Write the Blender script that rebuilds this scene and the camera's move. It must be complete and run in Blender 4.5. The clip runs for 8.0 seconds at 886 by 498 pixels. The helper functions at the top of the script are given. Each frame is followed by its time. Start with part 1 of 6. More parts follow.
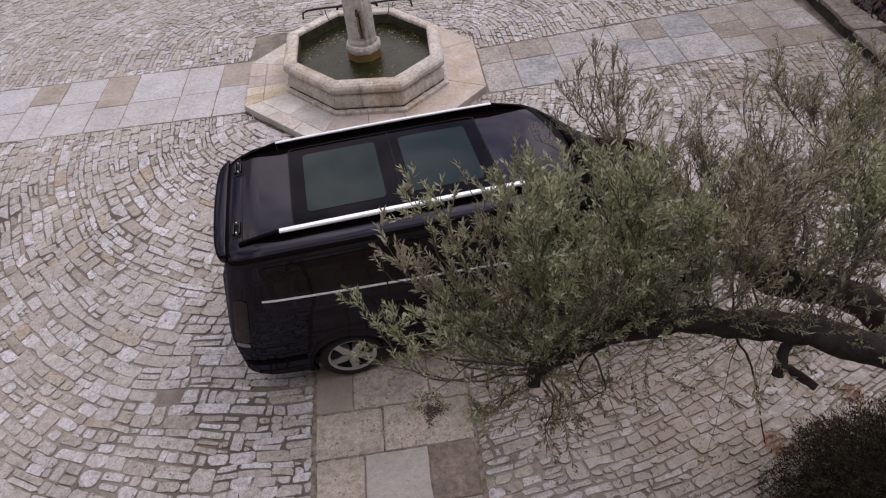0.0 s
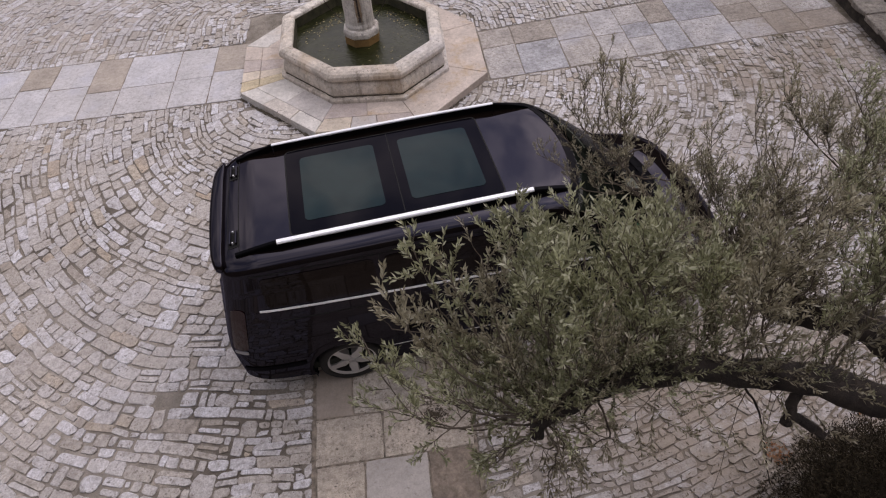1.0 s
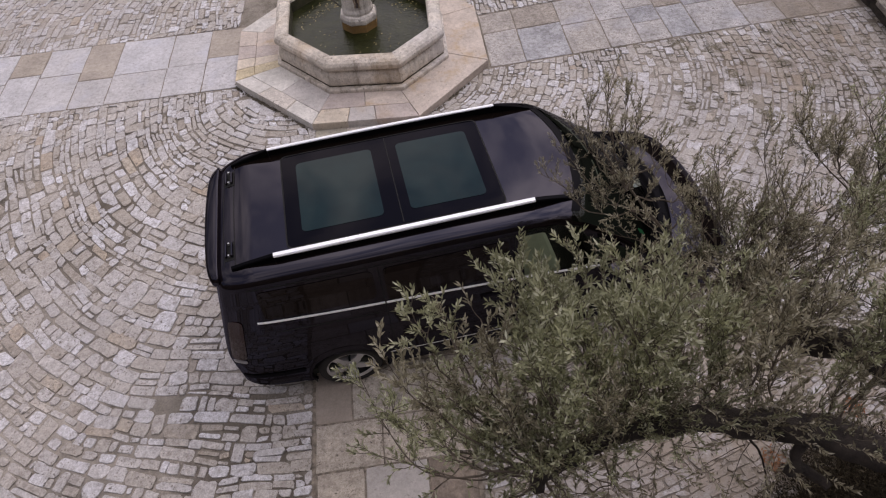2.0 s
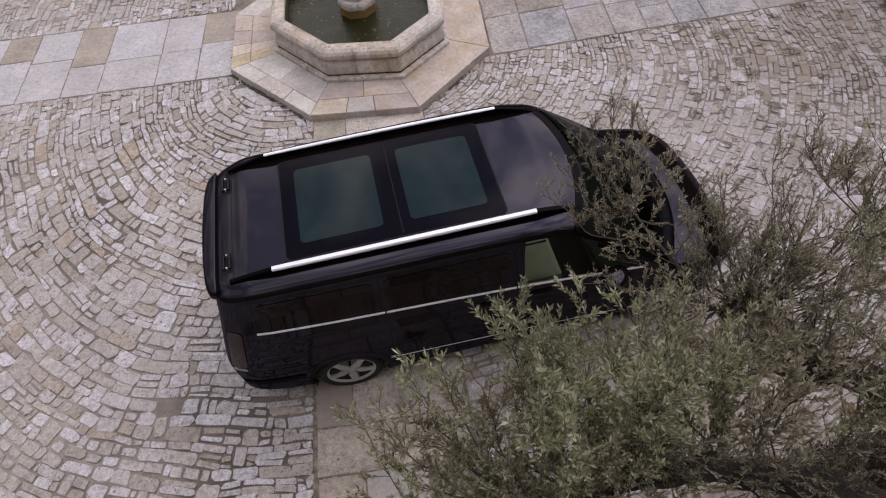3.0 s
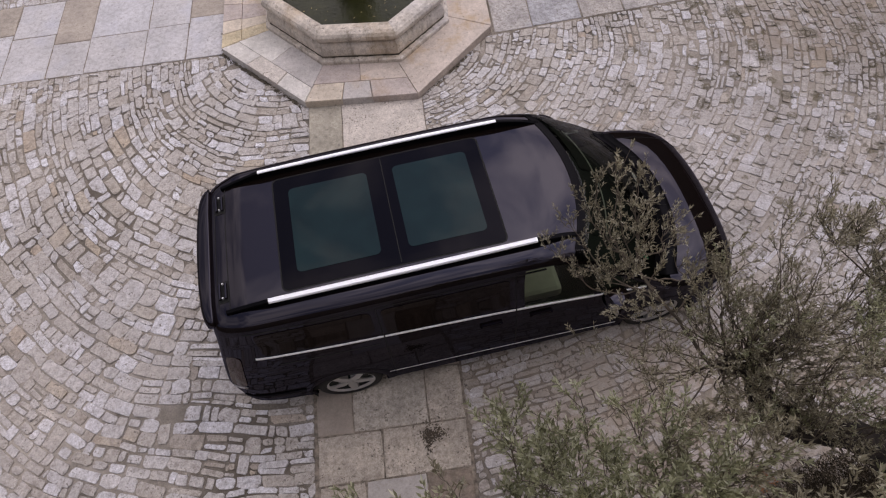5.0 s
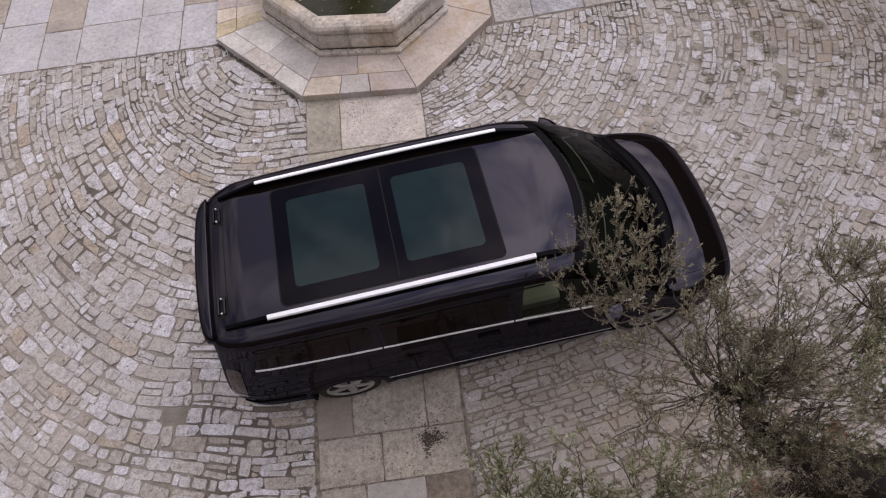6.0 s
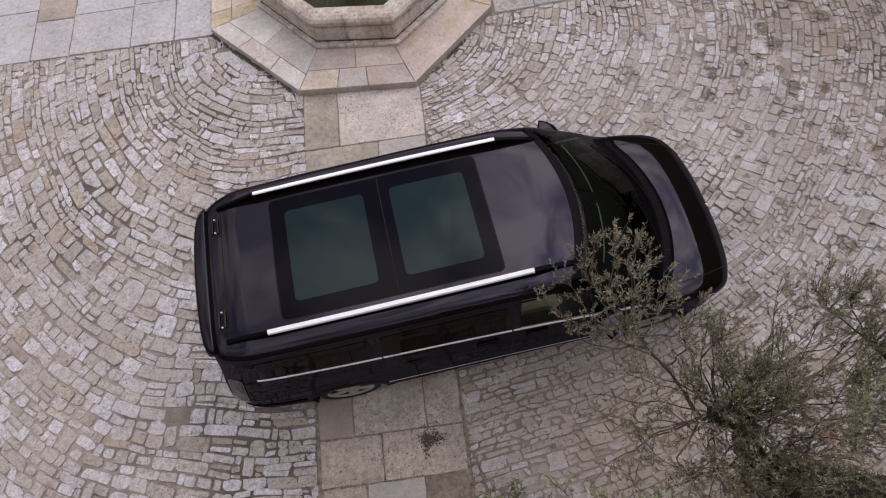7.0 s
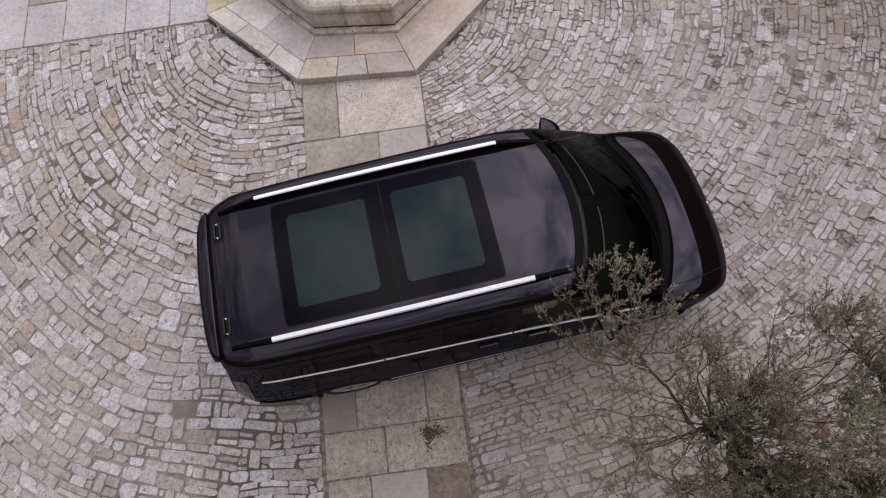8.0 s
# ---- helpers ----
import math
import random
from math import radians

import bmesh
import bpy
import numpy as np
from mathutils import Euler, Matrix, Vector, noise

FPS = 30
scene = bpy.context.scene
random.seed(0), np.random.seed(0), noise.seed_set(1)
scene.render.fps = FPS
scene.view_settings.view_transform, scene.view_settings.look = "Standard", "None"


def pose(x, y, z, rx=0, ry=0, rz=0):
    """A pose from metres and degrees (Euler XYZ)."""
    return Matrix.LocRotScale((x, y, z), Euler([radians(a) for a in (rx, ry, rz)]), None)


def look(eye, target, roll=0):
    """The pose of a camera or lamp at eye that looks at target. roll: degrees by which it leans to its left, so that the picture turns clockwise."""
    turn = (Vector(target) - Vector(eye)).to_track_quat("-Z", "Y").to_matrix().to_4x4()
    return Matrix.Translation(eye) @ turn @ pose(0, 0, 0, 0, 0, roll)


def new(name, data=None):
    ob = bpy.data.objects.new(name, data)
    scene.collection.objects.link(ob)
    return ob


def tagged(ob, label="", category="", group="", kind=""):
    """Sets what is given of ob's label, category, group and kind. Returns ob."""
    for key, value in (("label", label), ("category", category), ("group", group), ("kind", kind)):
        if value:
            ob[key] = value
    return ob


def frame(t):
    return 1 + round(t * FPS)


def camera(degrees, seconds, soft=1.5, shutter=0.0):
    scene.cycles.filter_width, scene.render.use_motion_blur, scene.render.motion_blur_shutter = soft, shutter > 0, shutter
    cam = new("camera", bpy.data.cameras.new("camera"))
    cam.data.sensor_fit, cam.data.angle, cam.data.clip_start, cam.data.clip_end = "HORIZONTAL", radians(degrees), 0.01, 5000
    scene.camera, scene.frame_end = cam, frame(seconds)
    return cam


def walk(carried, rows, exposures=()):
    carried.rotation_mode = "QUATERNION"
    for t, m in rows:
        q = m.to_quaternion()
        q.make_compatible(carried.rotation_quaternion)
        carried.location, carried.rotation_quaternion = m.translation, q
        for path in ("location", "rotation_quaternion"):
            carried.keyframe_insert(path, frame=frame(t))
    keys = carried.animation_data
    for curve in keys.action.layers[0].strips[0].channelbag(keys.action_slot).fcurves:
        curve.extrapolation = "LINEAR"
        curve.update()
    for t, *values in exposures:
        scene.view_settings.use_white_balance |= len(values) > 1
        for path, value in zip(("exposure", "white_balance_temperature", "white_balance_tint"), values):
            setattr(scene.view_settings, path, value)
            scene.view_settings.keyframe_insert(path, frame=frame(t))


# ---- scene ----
cam = camera(73.0, 8.0, 1.15)
PATH = [
    (0, (0.4753, -9.9283, 5.3553), (0.5434, -8.7477, 4.1445), -5.4),
    (0.5, (0.4919, -9.7743, 5.4374), (0.5557, -8.6248, 4.1978), -5.4),
    (1, (0.514, -9.6024, 5.5288), (0.5731, -8.4865, 4.2578), -5.5),
    (1.5, (0.5427, -9.4406, 5.6092), (0.5965, -8.3564, 4.3112), -5.7),
    (3, (0.6199, -8.9517, 5.8715), (0.6548, -7.9733, 4.4914), -6.3),
    (3.5, (0.6522, -8.7889, 5.9502), (0.6804, -7.8447, 4.5464), -6.6),
    (4, (0.6778, -8.6091, 6.0339), (0.7014, -7.702, 4.6048), -6.7),
    (4.5, (0.7047, -8.4478, 6.116), (0.7218, -7.5775, 4.6648), -7.0),
    (6, (0.8009, -7.9388, 6.3698), (0.7995, -7.1847, 4.8544), -8.0),
    (6.5, (0.8271, -7.7764, 6.4519), (0.8206, -7.0612, 4.9178), -8.4),
    (7, (0.8598, -7.6, 6.5442), (0.8473, -6.9284, 4.9906), -8.9),
    (7.5, (0.8839, -7.4433, 6.6195), (0.8648, -6.8171, 5.0482), -9.5),
    (8, (0.8935, -7.2739, 6.71), (0.8684, -6.6983, 5.1192), -10.3),
]
walk(cam, [(t, look(eye, target, roll)) for t, eye, target, roll in PATH], [(0.0, 0.33, 9000, 15), (8.0, 0.33, 9000, 15)])


# ---- sky and light: an overcast day in a walled court ----
TO_SUN = (0.60, 0.62, 0.62)


def build_world():
    world = bpy.data.worlds.new("overcast_sky")
    scene.world = world
    world.use_nodes = True
    nt = world.node_tree
    nt.nodes.clear()
    out = nt.nodes.new("ShaderNodeOutputWorld")
    bg = nt.nodes.new("ShaderNodeBackground")
    sky = nt.nodes.new("ShaderNodeTexSky")
    sky.sky_type, sky.sun_disc = "NISHITA", False
    sky.sun_elevation, sky.sun_rotation = radians(36), radians(44)
    coord = nt.nodes.new("ShaderNodeTexCoord")
    clouds = nt.nodes.new("ShaderNodeTexNoise")
    clouds.inputs["Scale"].default_value, clouds.inputs["Detail"].default_value = 4.2, 7.0
    clouds.inputs["Distortion"].default_value = 0.5
    ramp = nt.nodes.new("ShaderNodeValToRGB")
    ramp.color_ramp.elements[0].position, ramp.color_ramp.elements[0].color = 0.40, (2.2, 3.1, 6.1, 1)
    ramp.color_ramp.elements[1].position, ramp.color_ramp.elements[1].color = 0.62, (10.6, 11.45, 14.1, 1)
    mix = nt.nodes.new("ShaderNodeMix")
    mix.data_type = "RGBA"
    mix.inputs["Factor"].default_value = 0.86
    nt.links.new(coord.outputs["Generated"], clouds.inputs["Vector"])
    nt.links.new(clouds.outputs["Fac"], ramp.inputs["Fac"])
    nt.links.new(sky.outputs["Color"], mix.inputs["A"])
    nt.links.new(ramp.outputs["Color"], mix.inputs["B"])
    facing = nt.nodes.new("ShaderNodeVectorMath")
    facing.operation = "DOT_PRODUCT"
    facing.inputs[1].default_value = Vector(TO_SUN).normalized()
    nt.links.new(coord.outputs["Generated"], facing.inputs[0])
    glow = nt.nodes.new("ShaderNodeMapRange")
    glow.interpolation_type = "SMOOTHSTEP"
    for key, v in (("From Min", 0.25), ("From Max", 1.0), ("To Min", 0.76), ("To Max", 1.9)):
        glow.inputs[key].default_value = v
    nt.links.new(facing.outputs["Value"], glow.inputs["Value"])
    # an overcast sky is brighter overhead than near the horizon
    height = nt.nodes.new("ShaderNodeSeparateXYZ")
    nt.links.new(coord.outputs["Generated"], height.inputs["Vector"])
    rise = nt.nodes.new("ShaderNodeMapRange")
    for key, v in (("From Min", 0.0), ("From Max", 1.0), ("To Min", 0.62), ("To Max", 1.30)):
        rise.inputs[key].default_value = v
    nt.links.new(height.outputs["Z"], rise.inputs["Value"])
    both = nt.nodes.new("ShaderNodeMath")
    both.operation = "MULTIPLY"
    nt.links.new(glow.outputs["Result"], both.inputs[0])
    nt.links.new(rise.outputs["Result"], both.inputs[1])
    bright = nt.nodes.new("ShaderNodeVectorMath")
    bright.operation = "SCALE"
    nt.links.new(mix.outputs["Result"], bright.inputs[0])
    nt.links.new(both.outputs["Value"], bright.inputs["Scale"])
    nt.links.new(bright.outputs["Vector"], bg.inputs["Color"])
    bg.inputs["Strength"].default_value = 0.102
    nt.links.new(bg.outputs["Background"], out.inputs["Surface"])


build_world()
sun_data = bpy.data.lights.new("sun", "SUN")
sun_data.energy, sun_data.angle, sun_data.color = 0.5, radians(130), (1.0, 0.96, 0.92)
sun = new("sun", sun_data)
sun.matrix_world = look(Vector(TO_SUN) * 30, (0, 0, 0))


# ---- materials ----
def nodes_of(name):
    m = bpy.data.materials.new(name)
    m.use_nodes = True
    return m, m.node_tree, m.node_tree.nodes["Principled BSDF"]


def noise_node(nt, scale, detail=4.0, rough=0.6, vec=None):
    n = nt.nodes.new("ShaderNodeTexNoise")
    n.inputs["Scale"].default_value, n.inputs["Detail"].default_value, n.inputs["Roughness"].default_value = scale, detail, rough
    if vec is None:
        vec = nt.nodes.new("ShaderNodeNewGeometry").outputs["Position"]
    nt.links.new(vec, n.inputs["Vector"])
    return n.outputs["Fac"]


def ramp_node(nt, fac, stops):
    r = nt.nodes.new("ShaderNodeValToRGB")
    while len(r.color_ramp.elements) < len(stops):
        r.color_ramp.elements.new(0.5)
    for e, (p, c) in zip(r.color_ramp.elements, stops):
        e.position, e.color = p, (*c, 1)
    nt.links.new(fac, r.inputs["Fac"])
    return r.outputs["Color"]


def mix_node(nt, fac, a, b, blend="MIX"):
    m = nt.nodes.new("ShaderNodeMix")
    m.data_type, m.blend_type = "RGBA", blend
    for key, v in (("Factor", fac), ("A", a), ("B", b)):
        if isinstance(v, (int, float)):
            m.inputs[key].default_value = v
        elif isinstance(v, tuple):
            m.inputs[key].default_value = (*v, 1)
        else:
            nt.links.new(v, m.inputs[key])
    return m.outputs["Result"]


def bump_node(nt, height, strength, distance, normal=None):
    b = nt.nodes.new("ShaderNodeBump")
    b.inputs["Strength"].default_value, b.inputs["Distance"].default_value = strength, distance
    nt.links.new(height, b.inputs["Height"])
    if normal is not None:
        nt.links.new(normal, b.inputs["Normal"])
    return b.outputs["Normal"]


def grey(v):
    return (v, v, v)


# where sand and dust lie over stones and joints: middle, stretch, inner and outer reach, share
DUSTY = (((-3.9, -6.1, 0.0), (0.8, 1.0, 1.0), 0.9, 2.3, 0.34), ((4.2, -4.2, 0.0), (0.8, 0.8, 1.0), 0.8, 2.2, 0.60), ((-6.8, 3.2, 0.0), (0.5, 0.8, 1.0), 1.2, 2.6, 0.5), ((2.4, -7.5, 0.0), (0.9, 1.0, 1.0), 0.7, 1.7, 0.72))
# where rain has washed the joints out, dark and deep
WASHED = (((-1.45, -7.2, 0.0), (0.8, 1.0, 1.0), 0.5, 1.2, 0.85), ((-3.3, -3.0, 0.0), (0.8, 0.8, 1.0), 0.5, 1.5, 0.8), ((4.1, -4.35, 0.0), (1.4, 0.8, 1.0), 0.25, 0.7, 0.8), ((4.4, 1.3, 0.0), (0.35, 1.0, 1.0), 0.5, 1.3, 0.85), ((-2.1, -2.3, 0.0), (1.0, 1.0, 1.0), 0.3, 0.9, 0.6), ((2.0, -8.3, 0.0), (0.6, 1.0, 1.0), 0.4, 0.9, 0.6))
# brown earth patches; the first also paints in the tree's shade on the paving
EARTH_AND_SHADE = (((3.7, -7.8, 0.0), (1.0, 1.0, 1.0), 0.9, 2.2, 0.75), ((6.2, -2.1, 0.0), (1.0, 1.3, 1.0), 0.4, 1.4, 0.8), ((7.4, -1.2, 0.0), (1.0, 0.5, 1.0), 0.2, 1.1, 0.7))
# brown dirt dragged along beside the van
DRAGGED = (((1.85, -6.45, 0.0), (0.62, 1.1, 1.0), 0.55, 1.35, 0.52), ((2.5, -7.2, 0.0), (0.8, 1.0, 1.0), 0.4, 1.0, 0.55))


def lain_over(nt, col, places, tone, amount=1.0):
    """Lays an earthy tone over a colour in patches round some places of the ground."""
    for at, stretch, near, far, share in places:
        away = nt.nodes.new("ShaderNodeVectorMath")
        away.operation = "SUBTRACT"
        away.inputs[1].default_value = at
        nt.links.new(nt.nodes.new("ShaderNodeNewGeometry").outputs["Position"], away.inputs[0])
        squeeze = nt.nodes.new("ShaderNodeVectorMath")
        squeeze.operation = "MULTIPLY"
        squeeze.inputs[1].default_value = stretch
        nt.links.new(away.outputs["Vector"], squeeze.inputs[0])
        reach = nt.nodes.new("ShaderNodeVectorMath")
        reach.operation = "LENGTH"
        nt.links.new(squeeze.outputs["Vector"], reach.inputs[0])
        fade = nt.nodes.new("ShaderNodeMapRange")
        fade.inputs["From Min"].default_value, fade.inputs["From Max"].default_value = far, near
        nt.links.new(reach.outputs["Value"], fade.inputs["Value"])
        patchy = ramp_node(nt, noise_node(nt, 3.4, 7, 0.78), [(0.38, grey(0.15)), (0.56, grey(1))])
        mask = mix_node(nt, 1.0, mix_node(nt, 1.0, fade.outputs["Result"], patchy, "MULTIPLY"), grey(amount * share), "MULTIPLY")
        col = mix_node(nt, mask, col, tone)
    return col


def lichen(nt, col, amount):
    """Ragged dark lichen blots of two sizes on the ground, more of them towards the bed."""
    geo = nt.nodes.new("ShaderNodeNewGeometry").outputs["Position"]
    side = nt.nodes.new("ShaderNodeSeparateXYZ")
    nt.links.new(geo, side.inputs["Vector"])
    reach = nt.nodes.new("ShaderNodeMapRange")
    reach.inputs["From Min"].default_value, reach.inputs["From Max"].default_value, reach.inputs["To Max"].default_value = 2.6, 4.6, amount
    nt.links.new(side.outputs["X"], reach.inputs["Value"])
    ragged = noise_node(nt, 26, 5, 0.75)
    for scale, fewer, tone in ((2.1, 0.22, (0.09, 0.075, 0.046)), (4.3, 0.50, (0.11, 0.09, 0.052))):
        warp = nt.nodes.new("ShaderNodeTexNoise")
        warp.inputs["Scale"].default_value, warp.inputs["Detail"].default_value = 3.6 * scale, 4.0
        nt.links.new(geo, warp.inputs["Vector"])
        moved = nt.nodes.new("ShaderNodeVectorMath")
        moved.operation = "MULTIPLY_ADD"
        nt.links.new(warp.outputs["Color"], moved.inputs[0])
        moved.inputs[1].default_value = (0.30 / scale, 0.30 / scale, 0.0)
        nt.links.new(geo, moved.inputs[2])
        cell = nt.nodes.new("ShaderNodeTexVoronoi")
        cell.voronoi_dimensions, cell.inputs["Scale"].default_value = "2D", scale
        nt.links.new(moved.outputs["Vector"], cell.inputs["Vector"])
        pick = nt.nodes.new("ShaderNodeSeparateColor")
        nt.links.new(cell.outputs["Color"], pick.inputs["Color"])
        size = nt.nodes.new("ShaderNodeMapRange")
        size.inputs["To Min"].default_value, size.inputs["To Max"].default_value = 0.10, 0.34
        nt.links.new(pick.outputs["Green"], size.inputs["Value"])
        inside = nt.nodes.new("ShaderNodeMath")
        inside.operation = "SUBTRACT"
        nt.links.new(size.outputs["Result"], inside.inputs[0])
        nt.links.new(cell.outputs["Distance"], inside.inputs[1])
        spot = ramp_node(nt, inside.outputs["Value"], [(0.0, grey(0)), (0.05, grey(1))])
        some = ramp_node(nt, pick.outputs["Red"], [(fewer, grey(0)), (fewer + 0.2, grey(1))])
        mask = mix_node(nt, 1.0, mix_node(nt, 1.0, spot, some, "MULTIPLY"), ramp_node(nt, ragged, [(0.42, grey(0.15)), (0.52, grey(1))]), "MULTIPLY")
        col = mix_node(nt, mix_node(nt, 1.0, mask, reach.outputs["Result"], "MULTIPLY"), col, tone)
    return col


def stone_material(name, stops, by="object", stain=(0.55, 1.15), stain_scale=2.2, grain=(0.8, 1.15), pits=0.35, rough=0.7, spots=0.0, mottle=0.0, moss=0.0, streak=0.0, ochre=0.0, dust=0.0, pock=0.0, soil=0.0, blue=0.0):
    """Natural stone: one tone a piece, stains, grain and small pits."""
    m, nt, bsdf = nodes_of(name)
    if by == "object":
        rnd = nt.nodes.new("ShaderNodeObjectInfo").outputs["Random"]
    else:
        rnd = nt.nodes.new("ShaderNodeNewGeometry").outputs["Random Per Island"]
    base = ramp_node(nt, rnd, stops)
    big = noise_node(nt, stain_scale, 5, 0.62)
    col = mix_node(nt, 1.0, base, ramp_node(nt, big, [(0.3, grey(stain[0])), (0.68, grey(stain[1]))]), "MULTIPLY")
    fine = noise_node(nt, 55, 4, 0.7)
    col = mix_node(nt, 1.0, col, ramp_node(nt, fine, [(0.3, grey(grain[0])), (0.7, grey(grain[1]))]), "MULTIPLY")
    if mottle:
        patch = noise_node(nt, 15, 6, 0.75)
        col = mix_node(nt, 1.0, col, ramp_node(nt, patch, [(0.34, (1 - mottle, 1 - mottle * 1.06, 1 - mottle * 1.12)), (0.55, grey(1.0)), (0.72, grey(1.12))]), "MULTIPLY")
    if streak:
        vec = nt.nodes.new("ShaderNodeMapping")
        vec.inputs["Scale"].default_value = (9.0, 9.0, 0.9)
        nt.links.new(nt.nodes.new("ShaderNodeNewGeometry").outputs["Position"], vec.inputs["Vector"])
        runs = noise_node(nt, 1.0, 5, 0.7, vec.outputs["Vector"])
        col = mix_node(nt, ramp_node(nt, runs, [(0.50, grey(0)), (0.68, grey(streak))]), col, (0.16, 0.125, 0.09))
    if ochre:
        warm = noise_node(nt, 1.7, 4, 0.6)
        col = mix_node(nt, ramp_node(nt, warm, [(0.56, grey(0)), (0.68, grey(ochre))]), col, (0.46, 0.30, 0.15))
    if blue:
        cool = noise_node(nt, 0.95, 3, 0.55)
        col = mix_node(nt, ramp_node(nt, cool, [(0.54, grey(0)), (0.66, grey(blue))]), col, (0.46, 0.47, 0.54))
    if dust:
        drift = noise_node(nt, 1.3, 6, 0.7)
        col = mix_node(nt, ramp_node(nt, drift, [(0.42, grey(0)), (0.60, grey(dust))]), col, (0.445, 0.412, 0.385))
        col = lain_over(nt, col, DUSTY, (0.425, 0.388, 0.375), 0.75)
    if soil:
        # brown earth, with the shade under the tree put into the colour
        col = lain_over(nt, col, EARTH_AND_SHADE, (0.26, 0.207, 0.16), soil)
        col = lain_over(nt, col, DRAGGED, (0.39, 0.318, 0.25), soil)
    if pock:
        holes = noise_node(nt, 38, 4, 0.65)
        where = noise_node(nt, 2.6, 3, 0.6)
        mask = mix_node(nt, 1.0, ramp_node(nt, holes, [(0.55, grey(0)), (0.62, grey(pock))]), ramp_node(nt, where, [(0.47, grey(0.18)), (0.60, grey(1))]), "MULTIPLY")
        col = mix_node(nt, mask, col, (0.15, 0.125, 0.10))
    if moss:
        col = lichen(nt, col, moss)
    if spots:
        dark = noise_node(nt, 17, 3, 0.7)
        col = mix_node(nt, ramp_node(nt, dark, [(0.62, grey(0)), (0.70, grey(spots))]), col, (0.09, 0.075, 0.06))
    nt.links.new(col, bsdf.inputs["Base Color"])
    bsdf.inputs["Roughness"].default_value = rough
    n1 = bump_node(nt, noise_node(nt, 22, 5, 0.65), pits, 0.012)
    n2 = bump_node(nt, noise_node(nt, 130, 3, 0.7), 0.35, 0.003, n1)
    nt.links.new(n2, bsdf.inputs["Normal"])
    return m


COBBLE = [(0.0, (0.35, 0.295, 0.24)), (0.08, (0.455, 0.405, 0.355)), (0.30, (0.515, 0.475, 0.445)), (0.62, (0.57, 0.545, 0.542)), (0.82, (0.635, 0.622, 0.648)), (0.97, (0.75, 0.748, 0.79)), (0.985, (0.50, 0.42, 0.33)), (1.0, (0.46, 0.36, 0.27))]
CARGS = dict(stain=(0.78, 1.1), stain_scale=0.9, rough=0.55, spots=0.92, mottle=0.50, pits=0.9, dust=0.36, grain=(0.58, 1.26), pock=0.9)
m_cobble = stone_material("cobble_limestone", COBBLE, "object", **CARGS)
m_cobble_joined = stone_material("cobble_limestone_joined", COBBLE, "island", **CARGS)
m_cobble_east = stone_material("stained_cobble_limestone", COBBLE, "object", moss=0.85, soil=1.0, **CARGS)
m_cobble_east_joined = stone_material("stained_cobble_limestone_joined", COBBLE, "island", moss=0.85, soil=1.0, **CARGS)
SLAB = [(0.0, (0.465, 0.395, 0.325)), (0.4, (0.54, 0.472, 0.40)), (0.7, (0.58, 0.518, 0.445)), (1.0, (0.62, 0.565, 0.50))]
m_slab = stone_material("paving_slab", SLAB, "object", (0.68, 1.12), 1.9, grain=(0.70, 1.16), pits=0.7, spots=0.95, mottle=0.38, pock=1.0)
m_slab_smooth = stone_material("smooth_brown_slab", [(0, (0.35, 0.292, 0.245)), (1, (0.375, 0.315, 0.265))], "object", (0.82, 1.08), 2.4, grain=(0.88, 1.08), pits=0.2, mottle=0.12)
m_slab_grey = stone_material("smooth_grey_slab", [(0, (0.47, 0.435, 0.405)), (1, (0.50, 0.46, 0.43))], "object", (0.82, 1.06), 2.0, grain=(0.86, 1.08), pits=0.25, mottle=0.16, spots=0.4)
m_slab_green = stone_material("greenish_worn_slab", [(0, (0.37, 0.335, 0.265)), (1, (0.44, 0.40, 0.33))], "object", (0.66, 1.12), 2.6, grain=(0.80, 1.1), pits=0.35, mottle=0.3, spots=0.7, pock=0.4)
m_slab_pale = stone_material("pale_slab", [(0.0, (0.455, 0.42, 0.40)), (0.25, (0.50, 0.472, 0.46)), (0.6, (0.545, 0.527, 0.53)), (1.0, (0.575, 0.567, 0.59))], "object", (0.80, 1.08), 1.7, grain=(0.82, 1.08), pits=0.35, spots=0.6, mottle=0.28, pock=0.3, blue=0.45)
m_slab_worn = stone_material("weathered_pale_slab", [(0.0, (0.43, 0.375, 0.33)), (0.4, (0.50, 0.46, 0.425)), (1.0, (0.56, 0.54, 0.54))], "object", (0.60, 1.12), 2.6, grain=(0.72, 1.14), pits=0.8, spots=0.9, mottle=0.46, pock=0.9, blue=0.4, soil=1.0)
m_slab_dun = stone_material("weathered_dun_slab", [(0.0, (0.35, 0.305, 0.26)), (1.0, (0.42, 0.37, 0.325))], "object", (0.60, 1.12), 2.6, grain=(0.72, 1.14), pits=0.8, spots=0.9, mottle=0.46, pock=0.9, soil=1.0)
m_slab_tan = stone_material("tan_slab", [(0.0, (0.40, 0.345, 0.29)), (1.0, (0.45, 0.39, 0.335))], "object", (0.75, 1.1), 1.7, grain=(0.82, 1.08), pits=0.35, spots=0.6, mottle=0.25, pock=0.3)
m_slab_brown = stone_material("brown_slab", [(0, (0.24, 0.19, 0.15)), (1, (0.27, 0.215, 0.17))], "object", (0.6, 1.2), 5, pits=0.6, spots=0.6, mottle=0.4)
m_slab_rough = stone_material("pitted_slab", [(0, (0.62, 0.555, 0.495)), (1, (0.66, 0.60, 0.54))], "object", (0.78, 1.12), 3, grain=(0.7, 1.15), pits=0.8, spots=0.8, pock=0.9, mottle=0.22)
